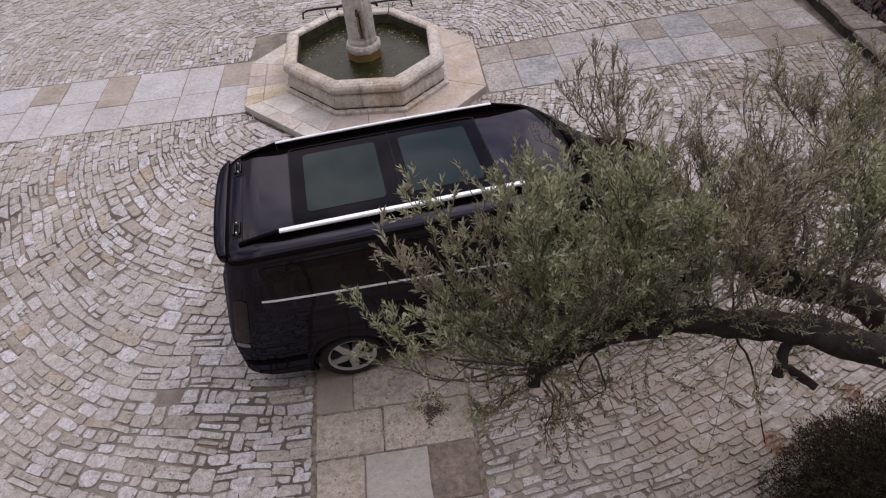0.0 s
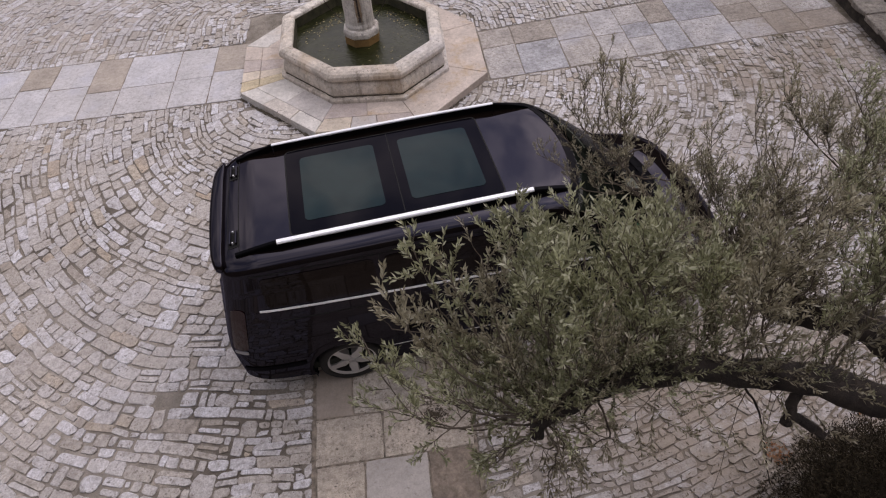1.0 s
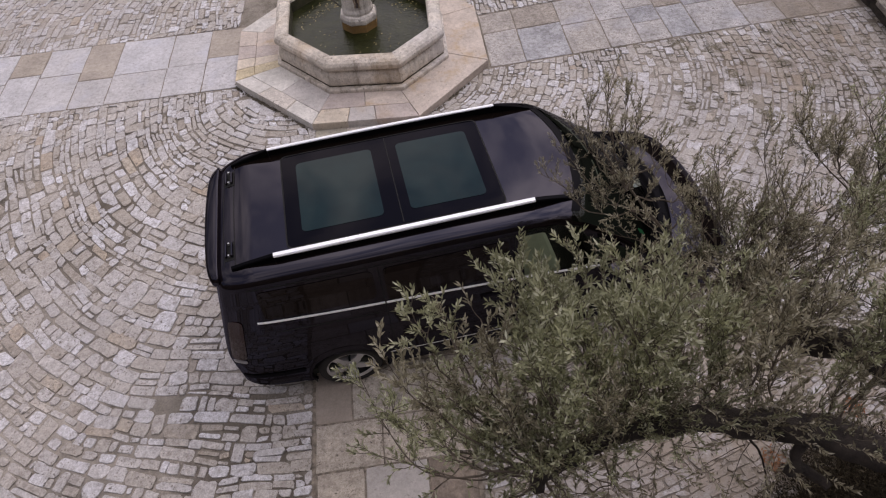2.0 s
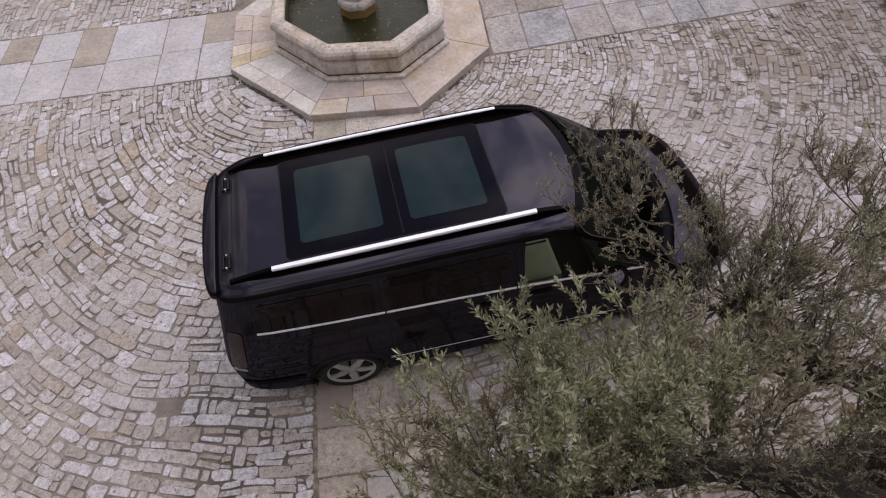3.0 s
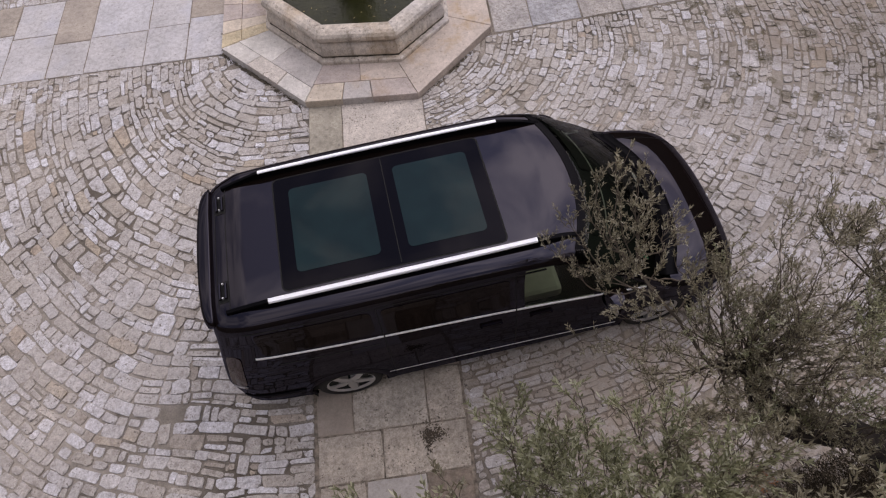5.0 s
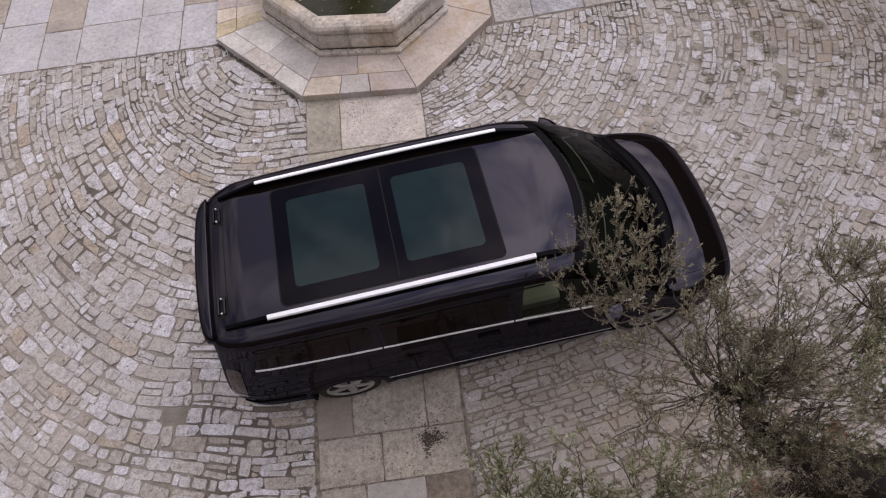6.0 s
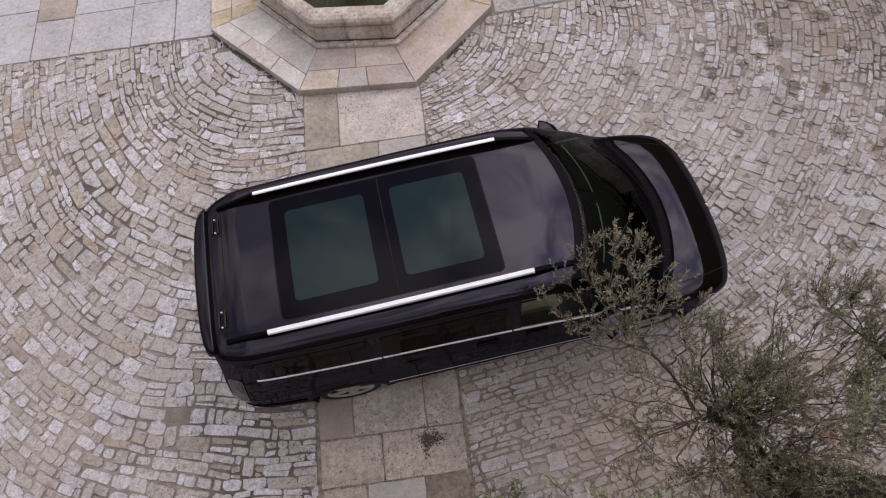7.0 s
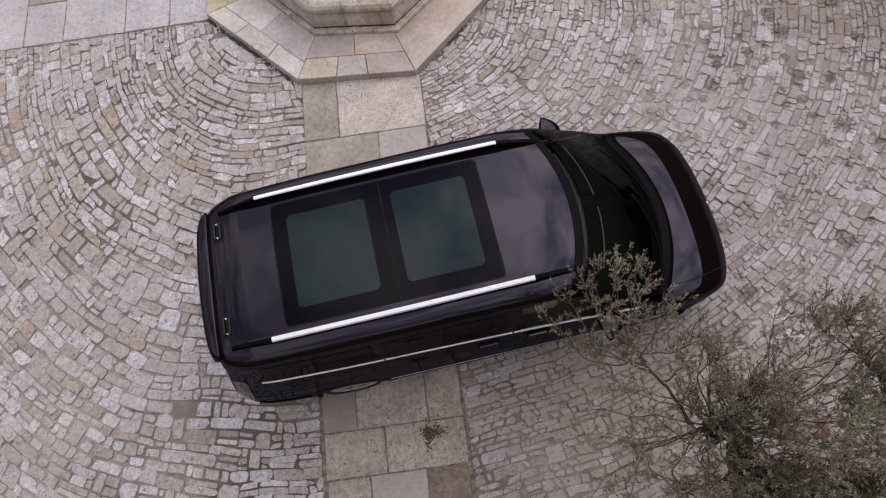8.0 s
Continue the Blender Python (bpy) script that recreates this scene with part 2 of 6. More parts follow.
m_slab_blue = stone_material("blue_grey_slab", [(0, (0.43, 0.43, 0.455)), (1, (0.48, 0.48, 0.50))], "object", (0.55, 1.18), 2.5, grain=(0.72, 1.14), pits=0.8, spots=0.8, mottle=0.45, pock=0.8, soil=1.0)
STEP_TONES = {"pale": (0.655, 0.62, 0.575), "grey": (0.53, 0.49, 0.465), "pink": (0.60, 0.51, 0.445), "peach": (0.635, 0.545, 0.445), "rose": (0.50, 0.425, 0.39)}
m_steps = {k: stone_material(k + "_step_limestone", [(0, tuple(v * 0.96 for v in c)), (1, c)], "object", (0.74, 1.12), 2.1, grain=(0.85, 1.1), pits=0.3, spots=0.55, ochre=0.6 if k in ("peach", "pink") else 0.2, mottle=0.2, pock=0.15) for k, c in STEP_TONES.items()}
m_step = m_steps["pink"]
m_step_yellow = stone_material("ochre_step_stone", [(0, (0.58, 0.48, 0.32)), (1, (0.60, 0.50, 0.34))], "object", (0.7, 1.15), 3.0, grain=(0.75, 1.15), pits=0.4, spots=0.5, ochre=0.9, mottle=0.3)
m_rim = stone_material("rim_limestone", [(0, (0.70, 0.625, 0.54)), (1, (0.76, 0.705, 0.64))], "object", (0.72, 1.1), 2.4, pits=0.45, spots=0.85, streak=0.55, mottle=0.30, ochre=0.3, blue=0.25)
m_ochre = stone_material("ochre_wet_stone", [(0, (0.30, 0.17, 0.06)), (1, (0.34, 0.20, 0.08))], "object", (0.6, 1.15), 6.0, pits=0.3, spots=0.6)
m_rim_stained = stone_material("stained_rim_limestone", [(0, (0.66, 0.585, 0.50)), (1, (0.70, 0.62, 0.54))], "object", (0.62, 1.1), 3.0, pits=0.3, spots=0.8, streak=0.75, mottle=0.3, ochre=0.3)
m_ruststain = stone_material("rust_stained_limestone", [(0, (0.36, 0.25, 0.17)), (1, (0.38, 0.27, 0.18))], "object", (0.55, 1.3), 7.0, pits=0.3, streak=0.5)
m_wallstone = stone_material("bed_wall_stone", [(0, (0.27, 0.235, 0.195)), (1, (0.42, 0.38, 0.335))], "object", (0.45, 1.15), 3.0, grain=(0.7, 1.15), pits=1.0, spots=0.9, mottle=0.55, pock=0.9)
m_plaster = stone_material("courtyard_wall", [(0, (0.10, 0.085, 0.07)), (1, (0.10, 0.085, 0.07))], "object", (0.7, 1.1), 0.6, pits=0.3)


def joint_material():
    m, nt, bsdf = nodes_of("sandy_joint")
    big = noise_node(nt, 0.9, 5, 0.65)
    col = ramp_node(nt, big, [(0.33, (0.08, 0.066, 0.052)), (0.45, (0.19, 0.162, 0.132)), (0.60, (0.38, 0.335, 0.285))])
    col = mix_node(nt, 1.0, col, ramp_node(nt, noise_node(nt, 48, 5, 0.8), [(0.32, grey(0.4)), (0.68, grey(1.25))]), "MULTIPLY")
    col = lain_over(nt, lain_over(nt, col, DUSTY, (0.42, 0.38, 0.34), 1.3), EARTH_AND_SHADE, (0.24, 0.19, 0.145))
    col = lain_over(nt, col, DRAGGED, (0.22, 0.172, 0.128))
    col = lichen(nt, lain_over(nt, col, WASHED, (0.095, 0.078, 0.062)), 0.8)
    nt.links.new(col, bsdf.inputs["Base Color"])
    bsdf.inputs["Roughness"].default_value = 0.95
    nt.links.new(bump_node(nt, noise_node(nt, 120, 5, 0.75), 0.6, 0.006), bsdf.inputs["Normal"])
    return m


m_joint = joint_material()


def plain(name, color, rough=0.5, metal=0.0, coat=0.0, vary=0.12, scale=9.0, bump=0.0, spec=0.5):
    m, nt, bsdf = nodes_of(name)
    col = ramp_node(nt, noise_node(nt, scale, 4, 0.6), [(0.3, tuple(c * (1 - vary) for c in color)), (0.7, tuple(min(1, c * (1 + vary)) for c in color))])
    nt.links.new(col, bsdf.inputs["Base Color"])
    bsdf.inputs["Roughness"].default_value, bsdf.inputs["Metallic"].default_value = rough, metal
    bsdf.inputs["Coat Weight"].default_value, bsdf.inputs["Specular IOR Level"].default_value = coat, spec
    bsdf.inputs["Coat Roughness"].default_value = 0.03
    if bump:
        nt.links.new(bump_node(nt, noise_node(nt, 70, 4, 0.7), bump, 0.01), bsdf.inputs["Normal"])
    return m


def glass_material(name, tint, ior=1.5):
    m, nt, bsdf = nodes_of(name)
    nt.nodes.remove(bsdf)
    clear = nt.nodes.new("ShaderNodeBsdfTransparent")
    clear.inputs["Color"].default_value = (*tint, 1)
    gloss = nt.nodes.new("ShaderNodeBsdfGlossy")
    gloss.inputs["Color"].default_value = (0.30, 0.30, 0.31, 1)
    gloss.inputs["Roughness"].default_value = 0.02
    fres = nt.nodes.new("ShaderNodeFresnel")
    fres.inputs["IOR"].default_value = ior
    mix = nt.nodes.new("ShaderNodeMixShader")
    nt.links.new(fres.outputs["Fac"], mix.inputs["Fac"])
    nt.links.new(clear.outputs["BSDF"], mix.inputs[1])
    nt.links.new(gloss.outputs["BSDF"], mix.inputs[2])
    nt.links.new(mix.outputs["Shader"], nt.nodes["Material Output"].inputs["Surface"])
    return m


def gloss_paint(name, base, gloss, rough=0.04, ior=1.5, vary=0.1):
    """Dark body colour under a clear gloss of limited strength."""
    m, nt, bsdf = nodes_of(name)
    col = ramp_node(nt, noise_node(nt, 3.0, 4, 0.6), [(0.3, tuple(c * (1 - vary) for c in base)), (0.7, tuple(c * (1 + vary) for c in base))])
    nt.links.new(col, bsdf.inputs["Base Color"])
    bsdf.inputs["Roughness"].default_value, bsdf.inputs["Specular IOR Level"].default_value = 0.8, 0.0
    shine = nt.nodes.new("ShaderNodeBsdfGlossy")
    shine.inputs["Color"].default_value, shine.inputs["Roughness"].default_value = (*gloss, 1), rough
    fres = nt.nodes.new("ShaderNodeFresnel")
    fres.inputs["IOR"].default_value = ior
    mix = nt.nodes.new("ShaderNodeMixShader")
    nt.links.new(fres.outputs["Fac"], mix.inputs["Fac"])
    nt.links.new(bsdf.outputs["BSDF"], mix.inputs[1])
    nt.links.new(shine.outputs["BSDF"], mix.inputs[2])
    nt.links.new(mix.outputs["Shader"], nt.nodes["Material Output"].inputs["Surface"])
    return m


m_paint = gloss_paint("black_car_paint", (0.0062, 0.0040, 0.0034), (0.190, 0.189, 0.249), 0.03, 2.2)
m_trimblack = gloss_paint("satin_black_plastic", (0.0030, 0.0028, 0.0030), (0.10, 0.10, 0.12), 0.3)
m_rubber = plain("tyre_rubber", (0.016, 0.015, 0.015), 0.8, bump=0.2)
m_gap = plain("dark_gap", (0.003, 0.003, 0.003), 0.9)
m_chrome = plain("brushed_aluminium", (0.92, 0.94, 0.97), 0.42, 0.4, vary=0.04)
m_chromethin = plain("chrome_strip", (0.95, 0.95, 0.96), 0.42, 0.15)
m_mirror = plain("mirror_glass", (0.75, 0.76, 0.78), 0.03, 1.0, vary=0.01)
m_alloy = plain("silver_alloy", (0.60, 0.60, 0.61), 0.38, 0.7, vary=0.08)
m_alloydark = plain("dark_alloy_well", (0.02, 0.02, 0.02), 0.6)
m_darkglass = gloss_paint("privacy_glass", (0.0034, 0.0020, 0.0017), (0.172, 0.152, 0.155), 0.03, 2.2)
m_roofglass = gloss_paint("green_tinted_roof_glass", (0.0044, 0.0150, 0.0150), (0.30, 0.33, 0.37), 0.03, vary=0.25)
m_roofborder = gloss_paint("roof_glass_border", (0.0018, 0.0016, 0.0024), (0.14, 0.135, 0.17), 0.05)
m_redlamp = plain("dark_red_lamp", (0.022, 0.004, 0.005), 0.12, coat=0.4, spec=0.2)
m_clearlamp = plain("clear_lamp", (0.20, 0.20, 0.21), 0.1, coat=1.0)
m_windscreen = glass_material("tinted_windscreen", (0.42, 0.49, 0.44))
m_frontglass = glass_material("tinted_door_glass", (0.60, 0.68, 0.57))
m_seat = plain("beige_leather", (0.36, 0.35, 0.285), 0.55, vary=0.08)
m_visor = plain("grey_visor_cloth", (0.025, 0.025, 0.022), 0.8, spec=0.1)
m_paleedge = plain("pale_trim_edge", (0.45, 0.45, 0.40), 0.5)
m_dash = plain("charcoal_dashboard", (0.020, 0.022, 0.018), 0.75, spec=0.2)
m_sticker = plain("green_sticker", (0.02, 0.35, 0.16), 0.5)
m_iron = plain("rusty_iron", (0.045, 0.030, 0.026), 0.75, 0.3, vary=0.5, scale=30, bump=0.3)
m_bark = plain("olive_bark", (0.034, 0.026, 0.022), 0.95, vary=0.55, scale=16, bump=0.9)
m_twig = plain("olive_twig", (0.105, 0.083, 0.063), 0.9, vary=0.4, scale=20)
m_mossy_shade = plain("shaded_mossy_stone", (0.045, 0.036, 0.028), 0.95, vary=0.5, scale=10, bump=0.8)
m_bedding = plain("dark_joint_mortar", (0.215, 0.18, 0.145), 0.95, vary=0.6, scale=14, bump=0.6)
m_algae = plain("dark_wet_algae", (0.055, 0.052, 0.032), 0.5, vary=0.6, scale=7, bump=0.4)
m_grime_shade = plain("brown_moss_and_shade", (0.085, 0.07, 0.05), 0.95, vary=0.6, scale=25, bump=0.8)
m_soil = plain("bed_soil", (0.05, 0.038, 0.03), 0.95, vary=0.5, scale=12, bump=0.8)


def leaf_material(name, stops, thin=0.55, spec=0.45):
    m, nt, bsdf = nodes_of(name)
    rnd = nt.nodes.new("ShaderNodeNewGeometry").outputs["Random Per Island"]
    col = mix_node(nt, 1.0, ramp_node(nt, rnd, stops), ramp_node(nt, noise_node(nt, 2.2, 3), [(0.3, grey(0.7)), (0.7, grey(1.25))]), "MULTIPLY")
    nt.links.new(col, bsdf.inputs["Base Color"])
    bsdf.inputs["Roughness"].default_value, bsdf.inputs["Specular IOR Level"].default_value = 0.55, spec
    leaf_back = nt.nodes.new("ShaderNodeBsdfTranslucent")
    nt.links.new(col, leaf_back.inputs["Color"])
    both = nt.nodes.new("ShaderNodeMixShader")
    both.inputs["Fac"].default_value = thin
    nt.links.new(bsdf.outputs["BSDF"], both.inputs[1])
    nt.links.new(leaf_back.outputs["BSDF"], both.inputs[2])
    nt.links.new(both.outputs["Shader"], nt.nodes["Material Output"].inputs["Surface"])
    return m


m_leaf = leaf_material("olive_leaf", [(0, (0.18, 0.185, 0.108)), (0.45, (0.32, 0.331, 0.197)), (0.75, (0.45, 0.46, 0.30)), (1, (0.66, 0.658, 0.52))])
m_leaf_dull = leaf_material("dull_olive_leaf", [(0, (0.18, 0.160, 0.108)), (0.5, (0.305, 0.276, 0.192)), (0.8, (0.42, 0.39, 0.288)), (1, (0.56, 0.53, 0.43))])
m_shrubleaf = leaf_material("dark_needle", [(0, (0.019, 0.015, 0.010)), (0.6, (0.041, 0.032, 0.022)), (1, (0.090, 0.073, 0.050))], 0.1, 0.06)
m_leaf_dry = leaf_material("fallen_leaf", [(0, (0.07, 0.05, 0.03)), (0.6, (0.14, 0.10, 0.06)), (1, (0.22, 0.17, 0.10))], 0.1)
m_leaf_dark = leaf_material("withered_leaf", [(0, (0.05, 0.036, 0.024)), (1, (0.12, 0.09, 0.06))], 0.1)
m_dryleaf = leaf_material("dry_orange_leaf", [(0, (0.30, 0.12, 0.05)), (1, (0.48, 0.22, 0.10))])
m_floating = leaf_material("floating_leaf", [(0, (0.20, 0.15, 0.07)), (0.6, (0.36, 0.28, 0.12)), (1, (0.50, 0.42, 0.22))], 0.1)
m_flower = leaf_material("purple_flower", [(0, (0.20, 0.08, 0.17)), (1, (0.34, 0.16, 0.28))])


def water_material():
    m, nt, bsdf = nodes_of("green_pool_water")
    col = ramp_node(nt, noise_node(nt, 2.5, 5, 0.6), [(0.3, (0.010, 0.012, 0.004)), (0.7, (0.030, 0.032, 0.012))])
    nt.links.new(col, bsdf.inputs["Base Color"])
    bsdf.inputs["Roughness"].default_value = 0.06
    bsdf.inputs["Specular IOR Level"].default_value = 0.16
    nt.links.new(bump_node(nt, noise_node(nt, 18, 4, 0.6), 0.5, 0.02), bsdf.inputs["Normal"])
    return m


m_water = water_material()


# ---- mesh tools ----
def part(name, bm, material, parent=None, label="", smooth=False):
    me = bpy.data.meshes.new(name)
    bmesh.ops.recalc_face_normals(bm, faces=bm.faces)
    bm.to_mesh(me)
    bm.free()
    if smooth:
        me.polygons.foreach_set("use_smooth", [True] * len(me.polygons))
    me.materials.append(material)
    ob = new(name, me)
    ob.parent = parent
    return tagged(ob, label)


def thing(name, m, label, category, group="", kind=""):
    ob = new(name)
    ob.empty_display_size = 0.1
    ob.matrix_world = m
    return tagged(ob, label, category, group, kind)


def add_box(bm, x0, x1, y0, y1, z0, z1, bevel=0.0, m=None):
    r = bmesh.ops.create_cube(bm, size=1.0)
    vs = r["verts"]
    bmesh.ops.scale(bm, vec=(x1 - x0, y1 - y0, z1 - z0), verts=vs)
    bmesh.ops.translate(bm, vec=((x0 + x1) / 2, (y0 + y1) / 2, (z0 + z1) / 2), verts=vs)
    if bevel:
        es = list({e for v in vs for e in v.link_edges})
        made = bmesh.ops.bevel(bm, geom=es, offset=bevel, segments=2, affect="EDGES", profile=0.6)
        vs = list(set(made["verts"]) | {v for v in vs if v.is_valid})
    if m is not None:
        bmesh.ops.transform(bm, matrix=m, verts=vs)
    return vs


def add_tube(bm, pts, radii, sides=8, cap=True, wob=0.0):
    """A tube through pts; radii one for each."""
    pts = [Vector(p) for p in pts]
    rings = []
    up = Vector((0.31, 0.17, 0.93))
    for i, p in enumerate(pts):
        d = (pts[min(i + 1, len(pts) - 1)] - pts[max(i - 1, 0)]).normalized()
        a = d.cross(up)
        if a.length < 0.05:
            a = d.cross(Vector((1, 0, 0)))
        a.normalize()
        b = d.cross(a)
        ring = []
        for k in range(sides):
            t = 2 * math.pi * k / sides
            r = radii[i] * (1 + wob * noise.noise(p * 9 + Vector((k * 1.7, 0, 0))))
            ring.append(bm.verts.new(p + (a * math.cos(t) + b * math.sin(t)) * r))
        rings.append(ring)
    for r0, r1 in zip(rings, rings[1:]):
        for k in range(sides):
            bm.faces.new((r0[k], r0[(k + 1) % sides], r1[(k + 1) % sides], r1[k]))
    if cap:
        bm.faces.new(rings[0][::-1])
        bm.faces.new(rings[-1])


def add_prism(bm, poly, z0, z1, bevel=0.0):
    """An upright prism over the polygon, its upper edge chamfered."""
    c = sum((Vector(p) for p in poly), Vector((0, 0))) / len(poly)

    def ring(z, inset):
        out = []
        for p in poly:
            v = Vector(p) - c
            out.append(bm.verts.new((*(c + v * (1 - inset / max(v.length, 1e-4))), z)))
        return out

    rings = [ring(z0, 0), ring(z1 - bevel, 0)] + ([ring(z1, bevel)] if bevel else [])
    for a, b in zip(rings, rings[1:]):
        for k in range(len(poly)):
            bm.faces.new((a[k], a[(k + 1) % len(poly)], b[(k + 1) % len(poly)], b[k]))
    bm.faces.new(rings[-1])
    bm.faces.new(rings[0][::-1])


def spline(xs, ys):
    """A smooth curve through the points: Hermite, with slopes that do not overshoot."""
    xs, ys = np.array(xs, float), np.array(ys, float)
    h, d = np.diff(xs), np.diff(ys) / np.diff(xs)
    m = np.zeros(len(xs))
    m[0], m[-1] = d[0], d[-1]
    for i in range(1, len(xs) - 1):
        m[i] = 0 if d[i - 1] * d[i] <= 0 else 2 * d[i - 1] * d[i] / (d[i - 1] + d[i])

    def f(x):
        x = min(max(x, xs[0]), xs[-1])
        i = min(int(np.searchsorted(xs, x, "right")) - 1, len(h) - 1)
        t = (x - xs[i]) / h[i]
        return float((1 + 2 * t) * (1 - t) ** 2 * ys[i] + t * (1 - t) ** 2 * h[i] * m[i] + t * t * (3 - 2 * t) * ys[i + 1] + t * t * (t - 1) * h[i] * m[i + 1])

    return f


# ---- ground and enclosing walls ----
bm = bmesh.new()
bmesh.ops.create_grid(bm, x_segments=4, y_segments=4, size=300)
bmesh.ops.translate(bm, vec=(0, 0, -0.006), verts=bm.verts)
ground = tagged(part("ground", bm, m_joint), "sandy earth and worn mortar between the paving stones", "ground", kind="structure")

# unseen walls, added: south and east ones block sky light and darken reflections
for name, box in (("wall_north", (-22, 13.0, 19, 19.6)), ("wall_south", (-22, 13.0, -11.9, -11.3)), ("wall_east", (13.0, 13.6, -11.9, 19.6)), ("wall_west", (-22.6, -22, -11.9, 19.6))):
    bm = bmesh.new()
    add_box(bm, *box, -0.3, {"wall_east": 7.8, "wall_south": 6.4}.get(name, 5.0))
    tagged(part(name, bm, m_plaster), "plain dark stone wall, added out of view to close the court", "wall", kind="structure")


# ---- the fountain ----
FX, FY, FROT = 0.007, -0.19, radians(-3.0)
# the octagons are not quite regular: for each corner, its share of the radius and its turn in degrees
BASIN_CORNERS = ((0.955, -6.8), (0.985, -2.0), (1.09, -3.6), (1.05, -6.3), (0.963, -4.6), (0.988, 0.4), (1.08, -2.2), (1.045, -10.0))
STEP_CORNERS = ((0.936, -6.4), (1.0, -2.0), (1.03, 0.0), (1.008, 3.5), (1.0, -2.8), (1.007, 0.5), (1.046, -3.8), (1.002, -5.7))


def corner(i, r, table):
    """A corner of the basin or the step, seen from the fountain's middle."""
    share, turn = table[i % 8]
    a = radians(turn) + math.pi / 8 + (i % 8) * math.pi / 4
    return Vector((math.cos(a), math.sin(a))) * r * share


def octagon(r, table=BASIN_CORNERS):
    return [(FX + p.x, FY + p.y) for p in (corner(i, r, table) for i in range(8))]


fountain = thing("fountain", pose(0, 0, 0), "octagonal pale limestone fountain basin of green water on a low step", "fountain")


def octa_block(bm, i, profile, gap=0.004):
    """One side of the basin: profile is a closed list of (radius, height)."""
    rings = []
    for k, other in ((i, i + 1), (i + 1, i)):
        ring = []
        for r, z in profile:
            p, q = corner(k, r, BASIN_CORNERS), corner(other, r, BASIN_CORNERS)
            p += (q - p).normalized() * gap
            ring.append(bm.verts.new((FX + p.x, FY + p.y, z)))
        rings.append(ring)
    n = len(profile)
    for k in range(n):
        bm.faces.new((rings[0][k], rings[0][(k + 1) % n], rings[1][(k + 1) % n], rings[1][k]))
    bm.faces.new(rings[0][::-1])
    bm.faces.new(rings[1])


STEP_Z = 0.12


def step_stone(i, r0, r1, u0, u1, material=m_step, name="step_stone", label="", up=0.0, nose=True):
    """A paving piece of the step: between two radii and two fractions of one side."""
    e0, e1 = corner(i, 1.0, STEP_CORNERS), corner(i + 1, 1.0, STEP_CORNERS)
    at = lambda r, u: (e0 + (e1 - e0) * u) * r
    g = 0.0006 if r1 - r0 > 0.7 else 0.0016
    poly = [at(r0 + g, u0), at(r1 - g, u0), at(r1 - g, u1), at(r0 + g, u1)]
    side = (e1 - e0).normalized() * g
    poly = [poly[0] + side, poly[1] + side, poly[2] - side, poly[3] - side]
    bm = bmesh.new()
    rings = []
    mid = sum(poly, Vector((0, 0))) / 4
    for dz, shrink in ((None, 0.0), (-0.030, 0.0), (-0.010, 0.003 if nose else 0.001), (0.0, 0.010 if nose else 0.003)):
        ring = []
        for p in poly:
            q = p + (mid - p).normalized() * shrink
            ring.append(bm.verts.new((FX + q.x, FY + q.y, -0.05 if dz is None else STEP_Z + dz + up)))
        rings.append(ring)
    for p, q in zip(rings, rings[1:]):
        for k in range(4):
            bm.faces.new((p[k], p[(k + 1) % 4], q[(k + 1) % 4], q[k]))
    bm.faces.new(rings[-1])
    bmesh.ops.recalc_face_normals(bm, faces=bm.faces)
    return part(name, bm, material, fountain, label)


# pieces of each side: (inner ring's outer radius, cuts and tones of the inner ring, cuts and tones of the outer ring)
STEP_CUTS = (
    (2.195, (0.0, 1.0), ("pink",), (), ()),
    (1.82, (0.0, 1.0), ("pink",), (0.0, 0.5, 1.0), ("peach", "pink")),
    (1.80, (0.0, 0.55, 1.0), ("pale", "pink"), (0.0, 0.4, 1.0), ("grey", "pale")),
    (1.88, (0.0, 0.35, 0.62, 0.8, 1.0), ("pink", "rose", "peach", "yellow"), (0.0, 0.33, 0.6, 0.8, 1.0), ("pink", "rose", "peach", "yellow")),
    (1.92, (0.0, 0.46, 1.0), ("pale", "grey"), (0.0, 0.32, 0.68, 1.0), ("pale", "inset", "pale")),
    (1.86, (0.0, 0.50, 1.0), ("rose", "pink"), (0.0, 0.33, 0.60, 1.0), ("peach", "grey", "rose")),
    (2.195, (0.0, 1.0), ("pink",), (), ()),
    (2.195, (0.0, 1.0), ("pink",), (), ()),
)
for i, (rm, inner, tones, outer, outer_tones) in enumerate(STEP_CUTS):
    for ring, cuts, names in ((0, inner, tones), (1, outer, outer_tones)):
        for (u0, u1), tone in zip(zip(cuts, cuts[1:]), names):
            lo, hi = (1.40, rm) if ring == 0 else (rm, 2.195)
            if tone == "inset":
                step_stone(i, lo, hi, u0, u1, m_slab_rough, "inset_stone", "pitted yellowish inset stone", 0.004)
            else:
                step_stone(i, lo, hi, u0, u1, m_step_yellow if tone == "yellow" else m_steps[tone], nose=hi > 2.19)
